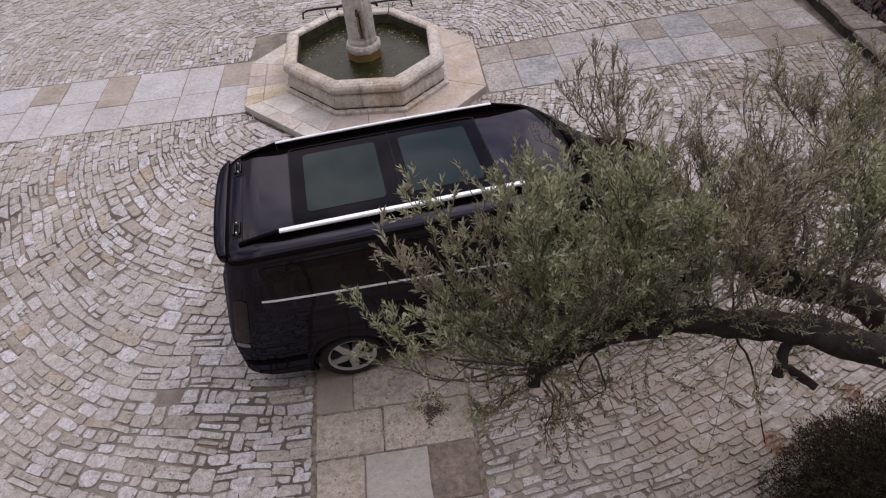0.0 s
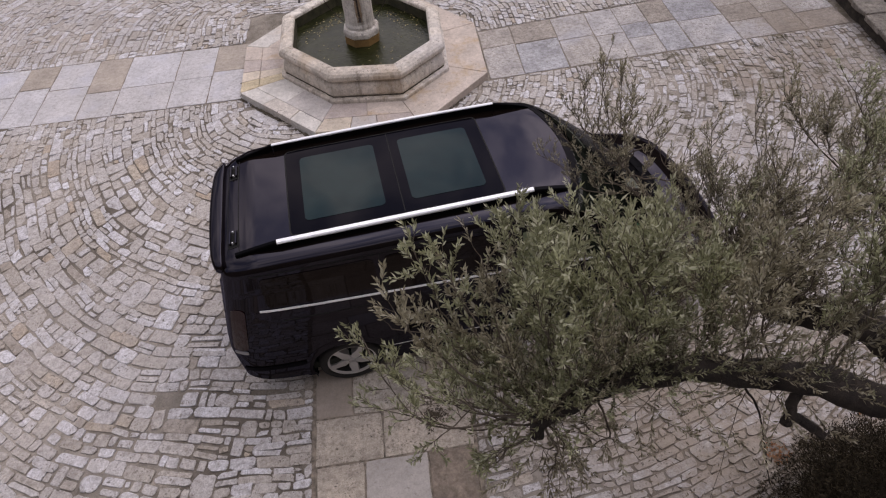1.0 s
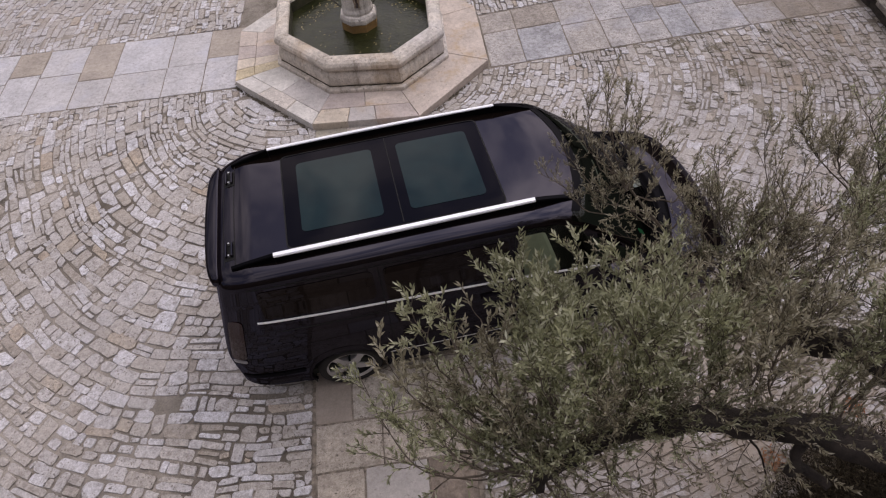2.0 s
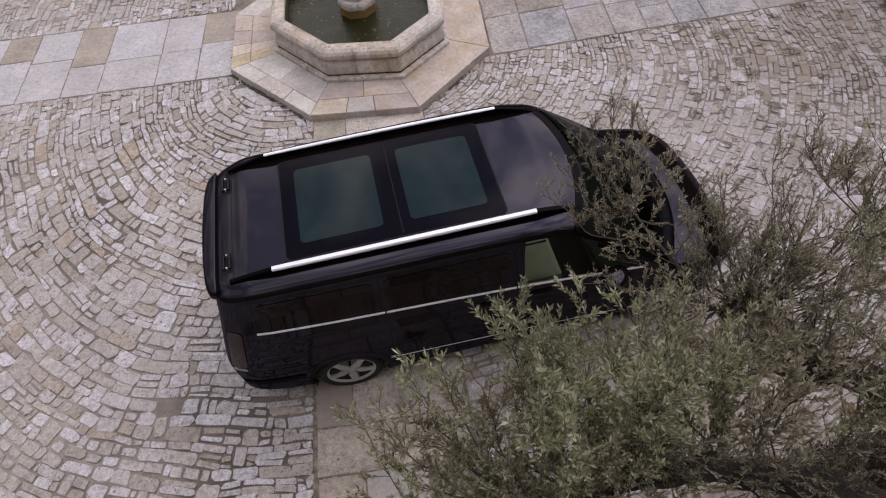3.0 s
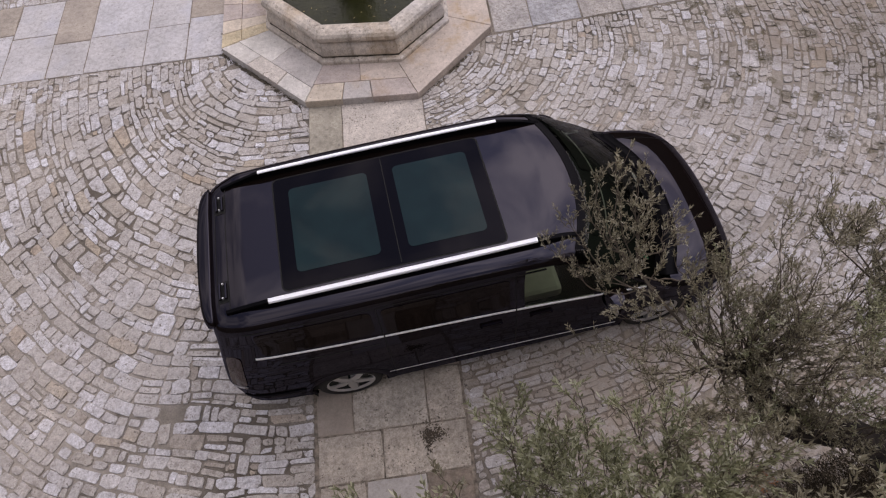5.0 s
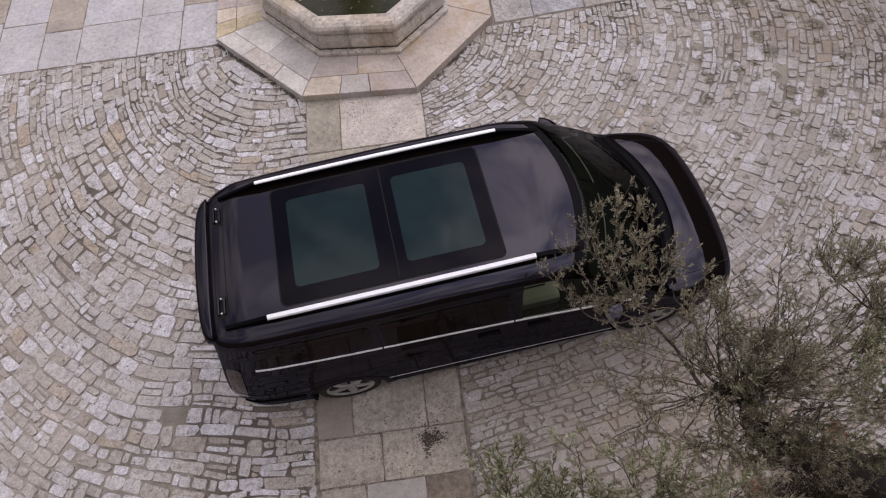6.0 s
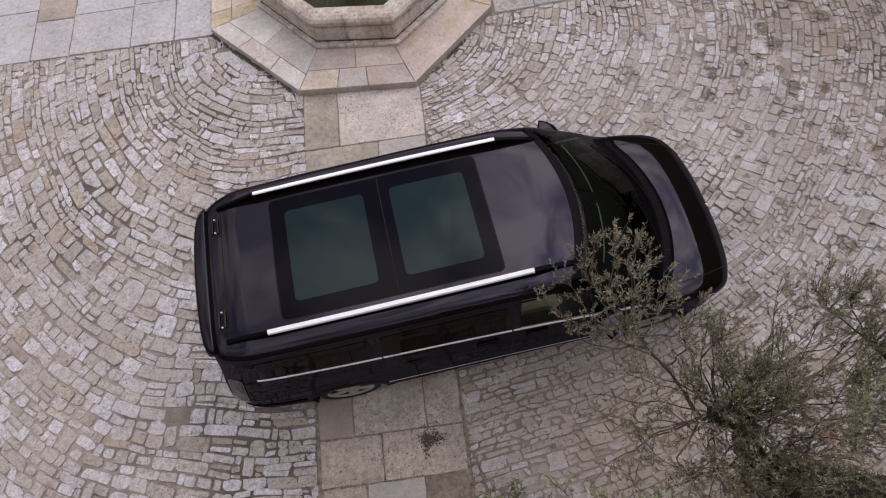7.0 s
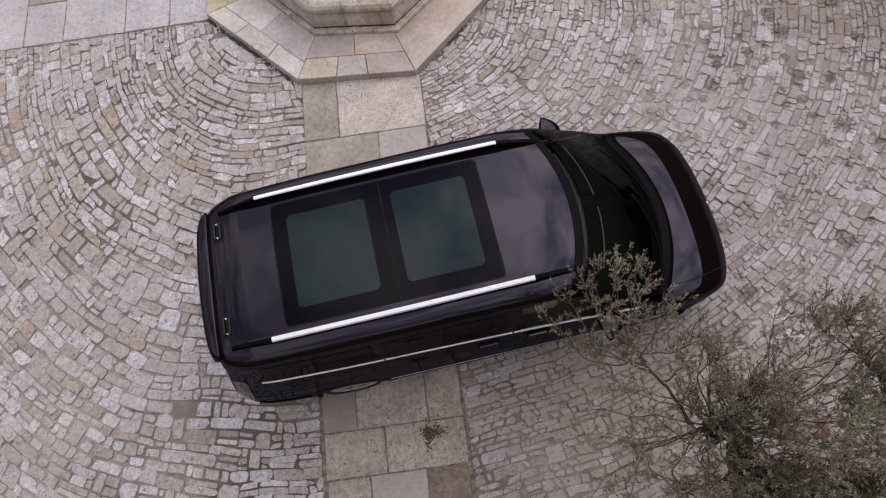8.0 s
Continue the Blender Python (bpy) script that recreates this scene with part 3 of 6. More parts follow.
# dirt and moss gathered at the foot of the step
mr = random.Random(8)
for i, u0, u1, n in ((3, 0.6, 1.0, 30), (4, 0.0, 1.0, 260), (6, 0.1, 0.7, 40)):
    bm = bmesh.new()
    e0, e1 = corner(i, 1.0, STEP_CORNERS), corner(i + 1, 1.0, STEP_CORNERS)
    for k in range(n):
        u = mr.uniform(u0, u1)
        r = 2.21 + abs(mr.gauss(0, 0.016))
        x, y = Vector((FX, FY)) + (e0 * (1 - u) + e1 * u) * r
        s = mr.uniform(0.006, 0.024)
        bmesh.ops.create_icosphere(bm, subdivisions=1, radius=s, matrix=Matrix.LocRotScale((x, y, 0.004), Euler((0, 0, mr.uniform(0, 6))), (1.5, 0.8, 0.45)))
    tagged(part("moss", bm, m_grime_shade, fountain, "dark moss and dirt at the foot of the step"), kind="stuff")
BASIN = [(1.215, 0.0), (1.215, 0.57), (1.225, 0.597), (1.25, 0.611), (1.32, 0.615), (1.385, 0.607), (1.435, 0.583), (1.462, 0.545), (1.462, 0.50), (1.44, 0.465), (1.40, 0.446), (1.378, 0.438), (1.376, 0.422), (1.405, 0.40), (1.432, 0.36), (1.446, 0.31), (1.45, 0.25), (1.442, 0.215), (1.422, 0.200), (1.420, 0.186), (1.492, 0.184), (1.512, 0.174), (1.516, 0.155), (1.516, 0.0)]
for i in range(8):
    bm = bmesh.new()
    octa_block(bm, i, BASIN, 0.002)
    part("basin_side", bm, m_rim_stained if i in (4, 5) else m_rim, fountain, "carved limestone side with a rounded rim")
# dark strip that paints the shade in the groove over the foot
sr = random.Random(31)
for i in range(3, 8):
    bm = bmesh.new()
    n = 24
    rows = []
    for k in range(n + 1):
        u = k / n
        low, high = 0.187, 0.196 + 0.008 * sr.random()
        rows.append([bm.verts.new((FX + p.x, FY + p.y, z)) for p, z in ((corner(i, r, BASIN_CORNERS).lerp(corner(i + 1, r, BASIN_CORNERS), u), z) for r, z in ((1.432 + 0.016 * sr.random(), low), (1.424, high)))])
    for p, q in zip(rows, rows[1:]):
        bm.faces.new((p[0], q[0], q[1], p[1]))
    part("groove_shade", bm, m_grime_shade, fountain, "dark strip for the shade in the groove over the foot")
bm = bmesh.new()
bm.faces.new([bm.verts.new((x, y, 0.395)) for x, y in octagon(1.225)])
part("water", bm, m_water, fountain, "still murky green water")

# dark growth on the inner walls down to the water
bm = bmesh.new()
rings = [[bm.verts.new((x, y, z)) for x, y in octagon(r)] for r, z in ((1.2125, 0.30), (1.2125, 0.535), (1.2145, 0.56))]
for a, b in zip(rings, rings[1:]):
    for k in range(8):
        bm.faces.new((a[k], b[k], b[(k + 1) % 8], a[(k + 1) % 8]))
part("inner_algae", bm, m_algae, fountain, "dark wet algae on the inner wall")

CX, CY = 0.015, -0.20
# yellow leaves and bits afloat, gathered towards the far corners
fr = random.Random(21)
bm = bmesh.new()
for k in range(190):
    a, r = fr.uniform(0, 2 * math.pi), 1.08 * math.sqrt(fr.uniform(0.1, 1.0))
    if fr.random() < 0.6:
        a, r = fr.choice((1.9, 2.5, 0.7)) + fr.gauss(0, 0.28), fr.uniform(0.7, 1.08)
    x, y, w, ln = FX + r * math.cos(a), FY + r * math.sin(a), fr.uniform(0.004, 0.010), fr.uniform(0.010, 0.026)
    t = fr.uniform(0, math.pi)
    d, n = Vector((math.cos(t), math.sin(t), 0)), Vector((-math.sin(t), math.cos(t), 0))
    o = Vector((x, y, 0.3975))
    lift = Vector((0, 0, fr.uniform(0.001, 0.004)))
    bm.faces.new([bm.verts.new(p) for p in (o - d * ln, o + n * w + lift, o + d * ln, o - n * w + lift)])
tagged(part("floating_leaves", bm, m_floating, fountain, "small yellow leaves afloat on the water"), kind="stuff")


def ngon_stack(bm, levels, sides=8, rot=FROT + math.pi / 8, cx=CX, cy=CY):
    rings = [[bm.verts.new((cx + r * math.cos(rot + 2 * math.pi * k / sides), cy + r * math.sin(rot + 2 * math.pi * k / sides), z)) for k in range(sides)] for r, z in levels]
    for a, b in zip(rings, rings[1:]):
        for k in range(sides):
            bm.faces.new((a[k], a[(k + 1) % sides], b[(k + 1) % sides], b[k]))
    bm.faces.new(rings[0][::-1])
    bm.faces.new(rings[-1])


bm = bmesh.new()
ngon_stack(bm, [(0.30, 0.525), (0.31, 0.54), (0.31, 0.60), (0.29, 0.64), (0.255, 0.66)])
plinth = part("plinth", bm, m_rim, fountain, "octagonal stone plinth in the water")
bm = bmesh.new()
ngon_stack(bm, [(0.30, 0.0), (0.298, 0.524)])
part("wet_base", bm, m_ochre, fountain, "ochre-stained stone at the water line")
bm = bmesh.new()
ngon_stack(bm, [(0.25, 0.655), (0.25, 0.70), (0.235, 0.75), (0.228, 1.9), (0.24, 1.95), (0.25, 2.05), (0.12, 2.15), (0.02, 2.2)], 16)
part("column", bm, m_rim, fountain, "pale stone column with water stains", smooth=False)
for k, ang in enumerate((-90, 0, 90, 180)):
    a = radians(ang) + FROT
    d = Vector((math.cos(a), math.sin(a), 0))
    o = Vector((CX, CY, 1.27))
    bm = bmesh.new()
    add_tube(bm, [o + d * 0.19, o + d * 0.26, o + d * 0.31 - Vector((0, 0, 0.02)), o + d * 0.33 - Vector((0, 0, 0.06))], [0.022, 0.02, 0.02, 0.018], 8)
    part("spout", bm, m_iron, fountain, "short rusty water spout")
# rust and limescale that ran down the column below the spout
bm = bmesh.new()
rows = []
for k in range(13):
    z = 0.80 + 0.46 * k / 12
    rad = 0.2305 + (0.02 * (0.81 - z) / 0.06 if z < 0.81 else 0)
    w = 0.16 * (0.55 + 0.45 * noise.noise(Vector((0, 0, z * 9))))
    rows.append([bm.verts.new((CX + (rad + 0.0035) * math.sin(a * w / 0.23 + 0.05), CY - (rad + 0.0035) * math.cos(a * w / 0.23 + 0.05), z)) for a in np.linspace(-0.5, 0.5, 6)])
for a, b in zip(rows, rows[1:]):
    for k in range(5):
        bm.faces.new((a[k], a[k + 1], b[k + 1], b[k]))
part("rust_stain", bm, m_ruststain, fountain, "brown rust run on the column")
bm = bmesh.new()
add_tube(bm, [(CX + 0.01, CY - 0.240, 1.22), (CX + 0.01, CY - 0.242, 1.05), (CX + 0.015, CY - 0.246, 0.90)], [0.014, 0.014, 0.014], 8)
part("drain_pipe", bm, m_iron, fountain, "rusty iron pipe on the column")
bm = bmesh.new()
add_tube(bm, [(CX + 0.015, CY - 0.22, 0.865), (CX + 0.015, CY - 0.30, 0.86), (CX + 0.015, CY - 0.315, 0.845)], [0.022, 0.02, 0.018], 8)
part("spout", bm, m_iron, fountain, "short rusty water spout")
for s in (-1, 1):
    bm = bmesh.new()
    o = Vector((CX, CY - 0.02, 1.27))
    add_tube(bm, [o + Vector((s * 0.18, 0, 0)), o + Vector((s * 0.5, 0, 0.01)), o + Vector((s * 0.80, 0, 0.0)), o + Vector((s * 0.875, 0, -0.03)), o + Vector((s * 0.89, 0, -0.13))], [0.016] * 5, 8)
    bar = part("iron_bracket", bm, m_iron, fountain, "bent iron bar with a scroll")
    bm = bmesh.new()
    pts = [o + Vector((s * (0.60 + 0.045 * math.cos(t) * (1 - t / 9)), 0, -0.065 + 0.045 * math.sin(t) * (1 - t / 9))) for t in np.linspace(1.5, 6.5, 14)]
    add_tube(bm, pts, [0.006] * len(pts), 6)
    pts = [o + Vector((s * (0.24 + 0.28 * math.sin(t)), 0, -0.55 + 0.53 * t / 1.6)) for t in np.linspace(0, 1.6, 8)]
    add_tube(bm, pts, [0.007] * len(pts), 6)
    part("scroll", bm, m_iron, bar)


# ---- the van ----
VAN = pose(0.3676, -5.3644, 0, 0, 0, 5.58)
van = thing("passenger_van", VAN, "glossy black passenger van with glass roof panels and bright roof rails", "van")

top_z = spline([-1.84, -1.75, -1.6, -1.3, -0.6, 0.3, 1.0, 1.35, 1.55, 1.75, 2.0, 2.25, 2.48, 2.6, 2.8, 3.0, 3.13, 3.22, 3.28, 3.31], [1.815, 1.848, 1.862, 1.878, 1.89, 1.89, 1.88, 1.862, 1.82, 1.69, 1.49, 1.28, 1.115, 1.100, 1.074, 1.018, 0.945, 0.862, 0.77, 0.68])
shoulder_z = spline([-1.84, -1.6, -1.2, 1.3, 1.55, 2.0, 2.45, 2.7, 3.0, 3.2, 3.31], [1.52, 1.57, 1.60, 1.60, 1.54, 1.26, 0.985, 0.935, 0.85, 0.69, 0.55])
half_w = spline([-1.84, -1.82, -1.76, -1.65, -1.3, -0.5, 1.8, 2.5, 2.8, 3.0, 3.12, 3.2, 3.26, 3.31], [0.775, 0.825, 0.87, 0.91, 0.945, 0.966, 0.975, 0.985, 0.962, 0.91, 0.84, 0.75, 0.635, 0.45])
bottom_z = spline([-1.84, -1.5, -0.5, 2.8, 3.31], [0.36, 0.27, 0.235, 0.235, 0.27])
side_w = spline([0.2, 0.3, 0.45, 0.7, 0.95, 1.15, 1.3, 1.45, 1.62], [0.945, 0.975, 0.99, 1.0, 0.99, 0.967, 0.93, 0.897, 0.865])


def side_y(x, z):
    """Half the van's breadth at a station and height, below the shoulder."""
    return half_w(x) * side_w(z)


crown = spline([-1.84, -1.75, -1.5, 1.1, 1.5, 2.0, 2.5, 3.31], [7.0, 8.0, 9.0, 9.0, 6.0, 4.6, 3.1, 2.4])


def arch(x, y):
    """The share of the rise from the shoulder to the top at a distance from the middle: square over the cabin, round over the bonnet."""
    q = min(1, abs(y) / side_y(x, shoulder_z(x)))
    return max(0.0, 1 - q ** crown(x)) ** (1 / crown(x)) - 0.05 * q * q


def roof_z(x, y):
    zs = shoulder_z(x)
    return zs + (top_z(x) - zs) * arch(x, y)


def lean(x, z):
    """The tail slopes forward towards the roof."""
    k = min(1, max(0, (-1.25 - x) / 0.5))
    return x + 0.24 * k * k * (3 - 2 * k) * max(0, (z - 0.85))


def unlean(x, z=1.85):
    """The station that leans to x at a height."""
    lo, hi = -1.84, 0.0
    for _ in range(30):
        mid = (lo + hi) / 2
        lo, hi = (mid, hi) if lean(mid, z) < x else (lo, mid)
    return lo


def bow(x, y):
    """The windscreen bulges forward in the middle."""
    k = min(1, max(0, (x - 1.0) / 0.42)) * min(1, max(0, (3.12 - x) / 0.55))
    return x + k * k * (3 - 2 * k) * (0.205 * (1 - min(1, abs(y) / 0.8) ** 2) - 0.06)


belt = spline([-1.5, -0.3, 0.9, 2.12], [1.338, 1.290, 1.233, 1.136])
WHEELS = (-0.79, 2.41)
WHEEL_R = 0.335
ARCH_R = 0.385
stations = sorted(set([-1.84, -1.825, -1.80, -1.76, -1.7, -1.62, -1.54, -1.42, -1.3] + [round(v, 3) for c in WHEELS for v in np.arange(c - 0.5, c + 0.51, 0.05)] + [round(v, 3) for v in np.arange(-0.2, 1.9, 0.13)] + [0.97, 1.46, 1.55, 1.62, 1.7, 1.8, 2.46, 2.95, 3.0, 3.06, 3.12, 3.17, 3.21, 3.25, 3.28, 3.3, 3.31]))
FRAC = [0, 0.05, 0.1, 0.15, 0.2, 0.25, 0.3, 0.35, 0.4, 0.46, 0.53, 0.6, 0.67, 0.725, 0.775, 0.83, 0.885, 0.94, 1.0]
TOP = [0.06, 0.14, 0.24, 0.36, 0.5, 0.64, 0.76, 0.86, 0.93, 0.975, 1.0]


def section(x):
    zb, zs, zt = bottom_z(x), shoulder_z(x), top_z(x)
    pts = [(side_y(x, zb + (zs - zb) * f), zb + (zs - zb) * f) for f in FRAC]
    ws = pts[-1][0]
    n = crown(x)
    for a in TOP:
        t = 0.5 * math.pi * a
        q = math.cos(t) ** (2 / n) if a < 0.97 else (1 - a) / 0.03 * math.cos(0.5 * math.pi * 0.97) ** (2 / n) if a > 0.98 else 0.5 * math.cos(0.5 * math.pi * 0.93) ** (2 / n)
        pts.append((ws * q, zs + (zt - zs) * arch(x, ws * q)))
    return pts


def body_meshes():
    body, screen, door_glass = bmesh.new(), bmesh.new(), [bmesh.new(), bmesh.new()]
    rows = {}
    n = len(FRAC) + len(TOP)
    for i, x in enumerate(stations):
        sec = section(x)
        for s in (-1, 1):
            for j, (y, z) in enumerate(sec):
                px, pz = bow(lean(x, z), y) if j >= len(FRAC) else lean(x, z), z
                if j < len(FRAC):
                    for c in WHEELS:
                        d = Vector((px - c, pz - WHEEL_R))
                        if abs(d.length - ARCH_R) < 0.03 and d.y > -0.2:
                            d = d.normalized() * ARCH_R
                            px, pz = c + d.x, WHEEL_R + d.y
                rows[i, s, j] = (px, s * y, pz)
    made = {}

    def vert(bm, key):
        if key[2] == n - 1:
            key = (key[0], 1, key[2])
        k = (id(bm), key)
        if k not in made:
            made[k] = bm.verts.new(rows[key])
        return made[k]

    for i in range(len(stations) - 1):
        xm = (stations[i] + stations[i + 1]) / 2
        for s in (-1, 1):
            for j in range(n - 1):
                quad = [(i, s, j), (i + 1, s, j), (i + 1, s, j + 1), (i, s, j + 1)]
                c = sum((Vector(rows[q]) for q in quad), Vector()) / 4
                if j < len(FRAC) and any((Vector((c.x - w, c.z - WHEEL_R))).length < ARCH_R + 0.012 for w in WHEELS):
                    continue
                target = body
                if 1.46 < xm < 2.46 and j >= len(FRAC) + 2:
                    target = screen
                elif 0.97 < xm < 1.55 and 13 <= j < 20 or 1.55 < xm < 2.2 and j < 18 and c.z > belt(c.x) + 0.01:
                    target = door_glass[(s + 1) // 2]
                target.faces.new([vert(target, q) for q in quad])
    for i, inner in ((0, 0.012), (len(stations) - 1, -0.008)):
        ring = [(i, -1, j) for j in range(n)] + [(i, 1, j) for j in range(n - 2, -1, -1)]
        x0 = stations[i]
        mid = Vector((x0, 0, sum(rows[q][2] for q in ring) / len(ring)))
        outer = [vert(body, q) for q in ring]
        prev = outer
        for f, dx in ((0.9, -inner * 0.7), (0.6, -inner * 1.3), (0.25, -inner * 1.5)):
            cur = [body.verts.new(mid + (v.co - mid) * f + Vector(((0.0 if i else v.co.x - mid.x) * (1 - f) + dx, 0, 0))) for v in outer]
            for k in range(len(ring)):
                body.faces.new((prev[k], prev[(k + 1) % len(ring)], cur[(k + 1) % len(ring)], cur[k]))
            prev = cur
        body.faces.new(prev)
    return body, screen, door_glass


body, screen, door_glass = body_meshes()
part("body", body, m_paint, van, "glossy black bodywork", smooth=True)
ob = part("windscreen", screen, m_windscreen, van, "dark tinted windscreen", smooth=True)
ob.visible_shadow = False
for g in door_glass:
    ob = part("front_door_window", g, m_frontglass, van, "tinted front door glass", smooth=True)
    ob.visible_shadow = False


def side_patch(s, outline, off, name, material, parent, label="", cols=14, rows=5):
    """A panel that lies on the van's flank: outline(u) gives x, low z and high z for u from 0 to 1."""
    bm = bmesh.new()
    grid = []
    for a in range(cols + 1):
        x, z0, z1 = outline(0.5 - 0.5 * math.cos(math.pi * a / cols))
        col = []
        for b in range(rows + 1):
            z = z0 + (z1 - z0) * b / rows
            y = side_y(x, z) if z <= shoulder_z(x) else side_y(x, shoulder_z(x)) * max(0, 1 - ((z - shoulder_z(x)) / (top_z(x) - shoulder_z(x)) + 0.04) ** crown(x)) ** (1 / crown(x))
            col.append(((lean(x, z), s * (y + off), z), (lean(x, z), s * (y - 0.01), z)))
        grid.append(col)
    outer = [[bm.verts.new(p[0]) for p in col] for col in grid]
    inner = [[bm.verts.new(p[1]) for p in col] for col in grid]
    edge = [[bm.verts.new(p[0]) for p in col] for col in grid]
    for a in range(cols):
        for b in range(rows):
            bm.faces.new((outer[a][b], outer[a + 1][b], outer[a + 1][b + 1], outer[a][b + 1]))
    for f in bm.faces:
        f.smooth = True
    rim = [(a, 0) for a in range(cols)] + [(cols, b) for b in range(rows)] + [(a, rows) for a in range(cols, 0, -1)] + [(0, b) for b in range(rows, 0, -1)]
    for k in range(len(rim)):
        (a, b), (c, d) = rim[k], rim[(k + 1) % len(rim)]
        bm.faces.new((edge[a][b], edge[c][d], inner[c][d], inner[a][b]))
    return part(name, bm, material, parent, label, smooth=False)


def rounded(x0, x1, z0, z1, r=0.05):
    def f(u):
        x = x0 + (x1 - x0) * u
        d = min(x - x0, x1 - x)
        c = r - math.sqrt(max(0, r * r - max(0, r - d) ** 2)) if d < r else 0.0
        return x, z0 + c, z1 - c
    return f


def strip(x0, x1, zf, h):
    return lambda u: (x0 + (x1 - x0) * u, zf(x0 + (x1 - x0) * u) - h / 2, zf(x0 + (x1 - x0) * u) + h / 2)


sill_line = spline([-0.4, 0.7, 1.96], [0.525, 0.485, 0.425])
crease = spline([-1.3, -0.3], [1.20, 1.19])
for s in (-1, 1):
    side_patch(s, rounded(-1.36, -0.36, 1.36, 1.70, 0.06), 0.004, "rear_side_window", m_darkglass, van, "black privacy glass")
    side_patch(s, rounded(-0.27, 0.84, 1.30, 1.70, 0.05), 0.004, "sliding_door_window", m_darkglass, van, "black privacy glass")
    side_patch(s, strip(-1.47, -0.31, belt, 0.016), 0.008, "belt_trim", m_chromethin, van, "bright chrome belt strip", 20, 1)
    side_patch(s, strip(-0.295, 0.885, belt, 0.016), 0.008, "belt_trim", m_chromethin, van, "bright chrome belt strip", 20, 1)
    side_patch(s, strip(0.90, 2.12, belt, 0.016), 0.008, "belt_trim", m_chromethin, van, "bright chrome belt strip", 20, 1)
    side_patch(s, strip(-0.37, 1.95, sill_line, 0.005), 0.004, "sill_trim", m_chromethin, van, "thin chrome sill strip", 20, 1)
    side_patch(s, strip(-1.50, 1.15, lambda x: 1.745, 0.012), 0.002, "roof_seam", m_gap, van, "", 20, 1)
    side_patch(s, strip(-1.25, -0.36, crease, 0.010), 0.002, "slide_rail", m_gap, van, "sliding door rail slot", 12, 1)
    for x0 in (-0.305, 0.893, 1.86):
        side_patch(s, (lambda u, x0=x0: (x0 - 0.004 + 0.008 * u, 0.42 if x0 < 1.5 else 0.75, 1.26 if x0 > 1.5 else 1.74)), 0.0015, "door_gap", m_gap, van, "", 1, 14)
    for x0 in (0.55, 1.02):
        side_patch(s, rounded(x0, x0 + 0.21, 1.075, 1.115, 0.018), 0.028, "door_handle", m_paint, van, "black door handle", 10, 2)
    side_patch(s, rounded(-1.80, -1.66, 0.86, 1.36, 0.05), 0.006, "tail_lamp", m_redlamp, van, "dark red tail lamp", 8, 8)
    side_patch(s, rounded(-1.80, -1.67, 0.80, 0.845, 0.02), 0.007, "reversing_lamp", m_clearlamp, van, "small clear reversing lamp", 8, 2)
    side_patch(s, rounded(2.88, 3.22, 0.66, 0.80, 0.05), 0.006, "headlamp", m_clearlamp, van, "clear headlamp", 12, 4)
    side_patch(s, rounded(-1.8, -1.2, 0.50, 0.56, 0.02), 0.010, "bumper_strip", m_trimblack, van, "", 10, 2)

# lower skirts and floor
bm = bmesh.new()
add_box(bm, -1.6, 3.0, -0.62, 0.62, 0.22, 0.30)
part("floor_pan", bm, m_gap, van)
bm = bmesh.new()
add_box(bm, -1.6, 2.0, -0.9, 0.9, 0.32, 0.42)
part("cabin_floor", bm, m_dash, van)
for x in WHEELS:
    for s in (-1, 1):
        bm = bmesh.new()
        pts = []
        for k in range(17):
            a = math.pi * k / 16 * 1.2 - 0.1 * math.pi
            pts.append((x + ARCH_R * math.cos(a), WHEEL_R + ARCH_R * math.sin(a)))
        y0, y1 = s * 0.60, s * (side_y(x, 0.5) - 0.012)
        o = [bm.verts.new((p, y1, z)) for p, z in pts]
        q = [bm.verts.new((p, y0, z)) for p, z in pts]
        for k in range(16):
            bm.faces.new((o[k], o[k + 1], q[k + 1], q[k]))
        bm.faces.new(q)
        part("wheel_arch", bm, m_gap, van)
        bm = bmesh.new()
        rings = []
        for k in range(49):
            a = math.pi * (-0.12 + 1.24 * k / 48)
            ring = []
            for rad, off in ((ARCH_R - 0.004, -0.03), (ARCH_R - 0.002, 0.003), (ARCH_R + 0.012, 0.007), (ARCH_R + 0.05, 0.006), (ARCH_R + 0.085, 0.002)):
                px, pz = x + rad * math.cos(a), max(0.22, WHEEL_R + rad * math.sin(a))
                ring.append(bm.verts.new((px, s * (side_y(px, pz) + off), pz)))
            rings.append(ring)
        for p, q in zip(rings, rings[1:]):
            for k in range(4):
                bm.faces.new((p[k], q[k], q[k + 1], p[k + 1]))
        part("arch_lip", bm, m_paint, van, smooth=True)


def lathe(bm, profile, sides, m=None):
    """Turned round the y axis: profile of (radius, y)."""
    rings = [[bm.verts.new((r * math.cos(2 * math.pi * k / sides), y, r * math.sin(2 * math.pi * k / sides))) for k in range(sides)] for r, y in profile]
    for a, b in zip(rings, rings[1:]):
        for k in range(sides):
            bm.faces.new((a[k], a[(k + 1) % sides], b[(k + 1) % sides], b[k]))
    if m is not None:
        bmesh.ops.transform(bm, matrix=m, verts=bm.verts)


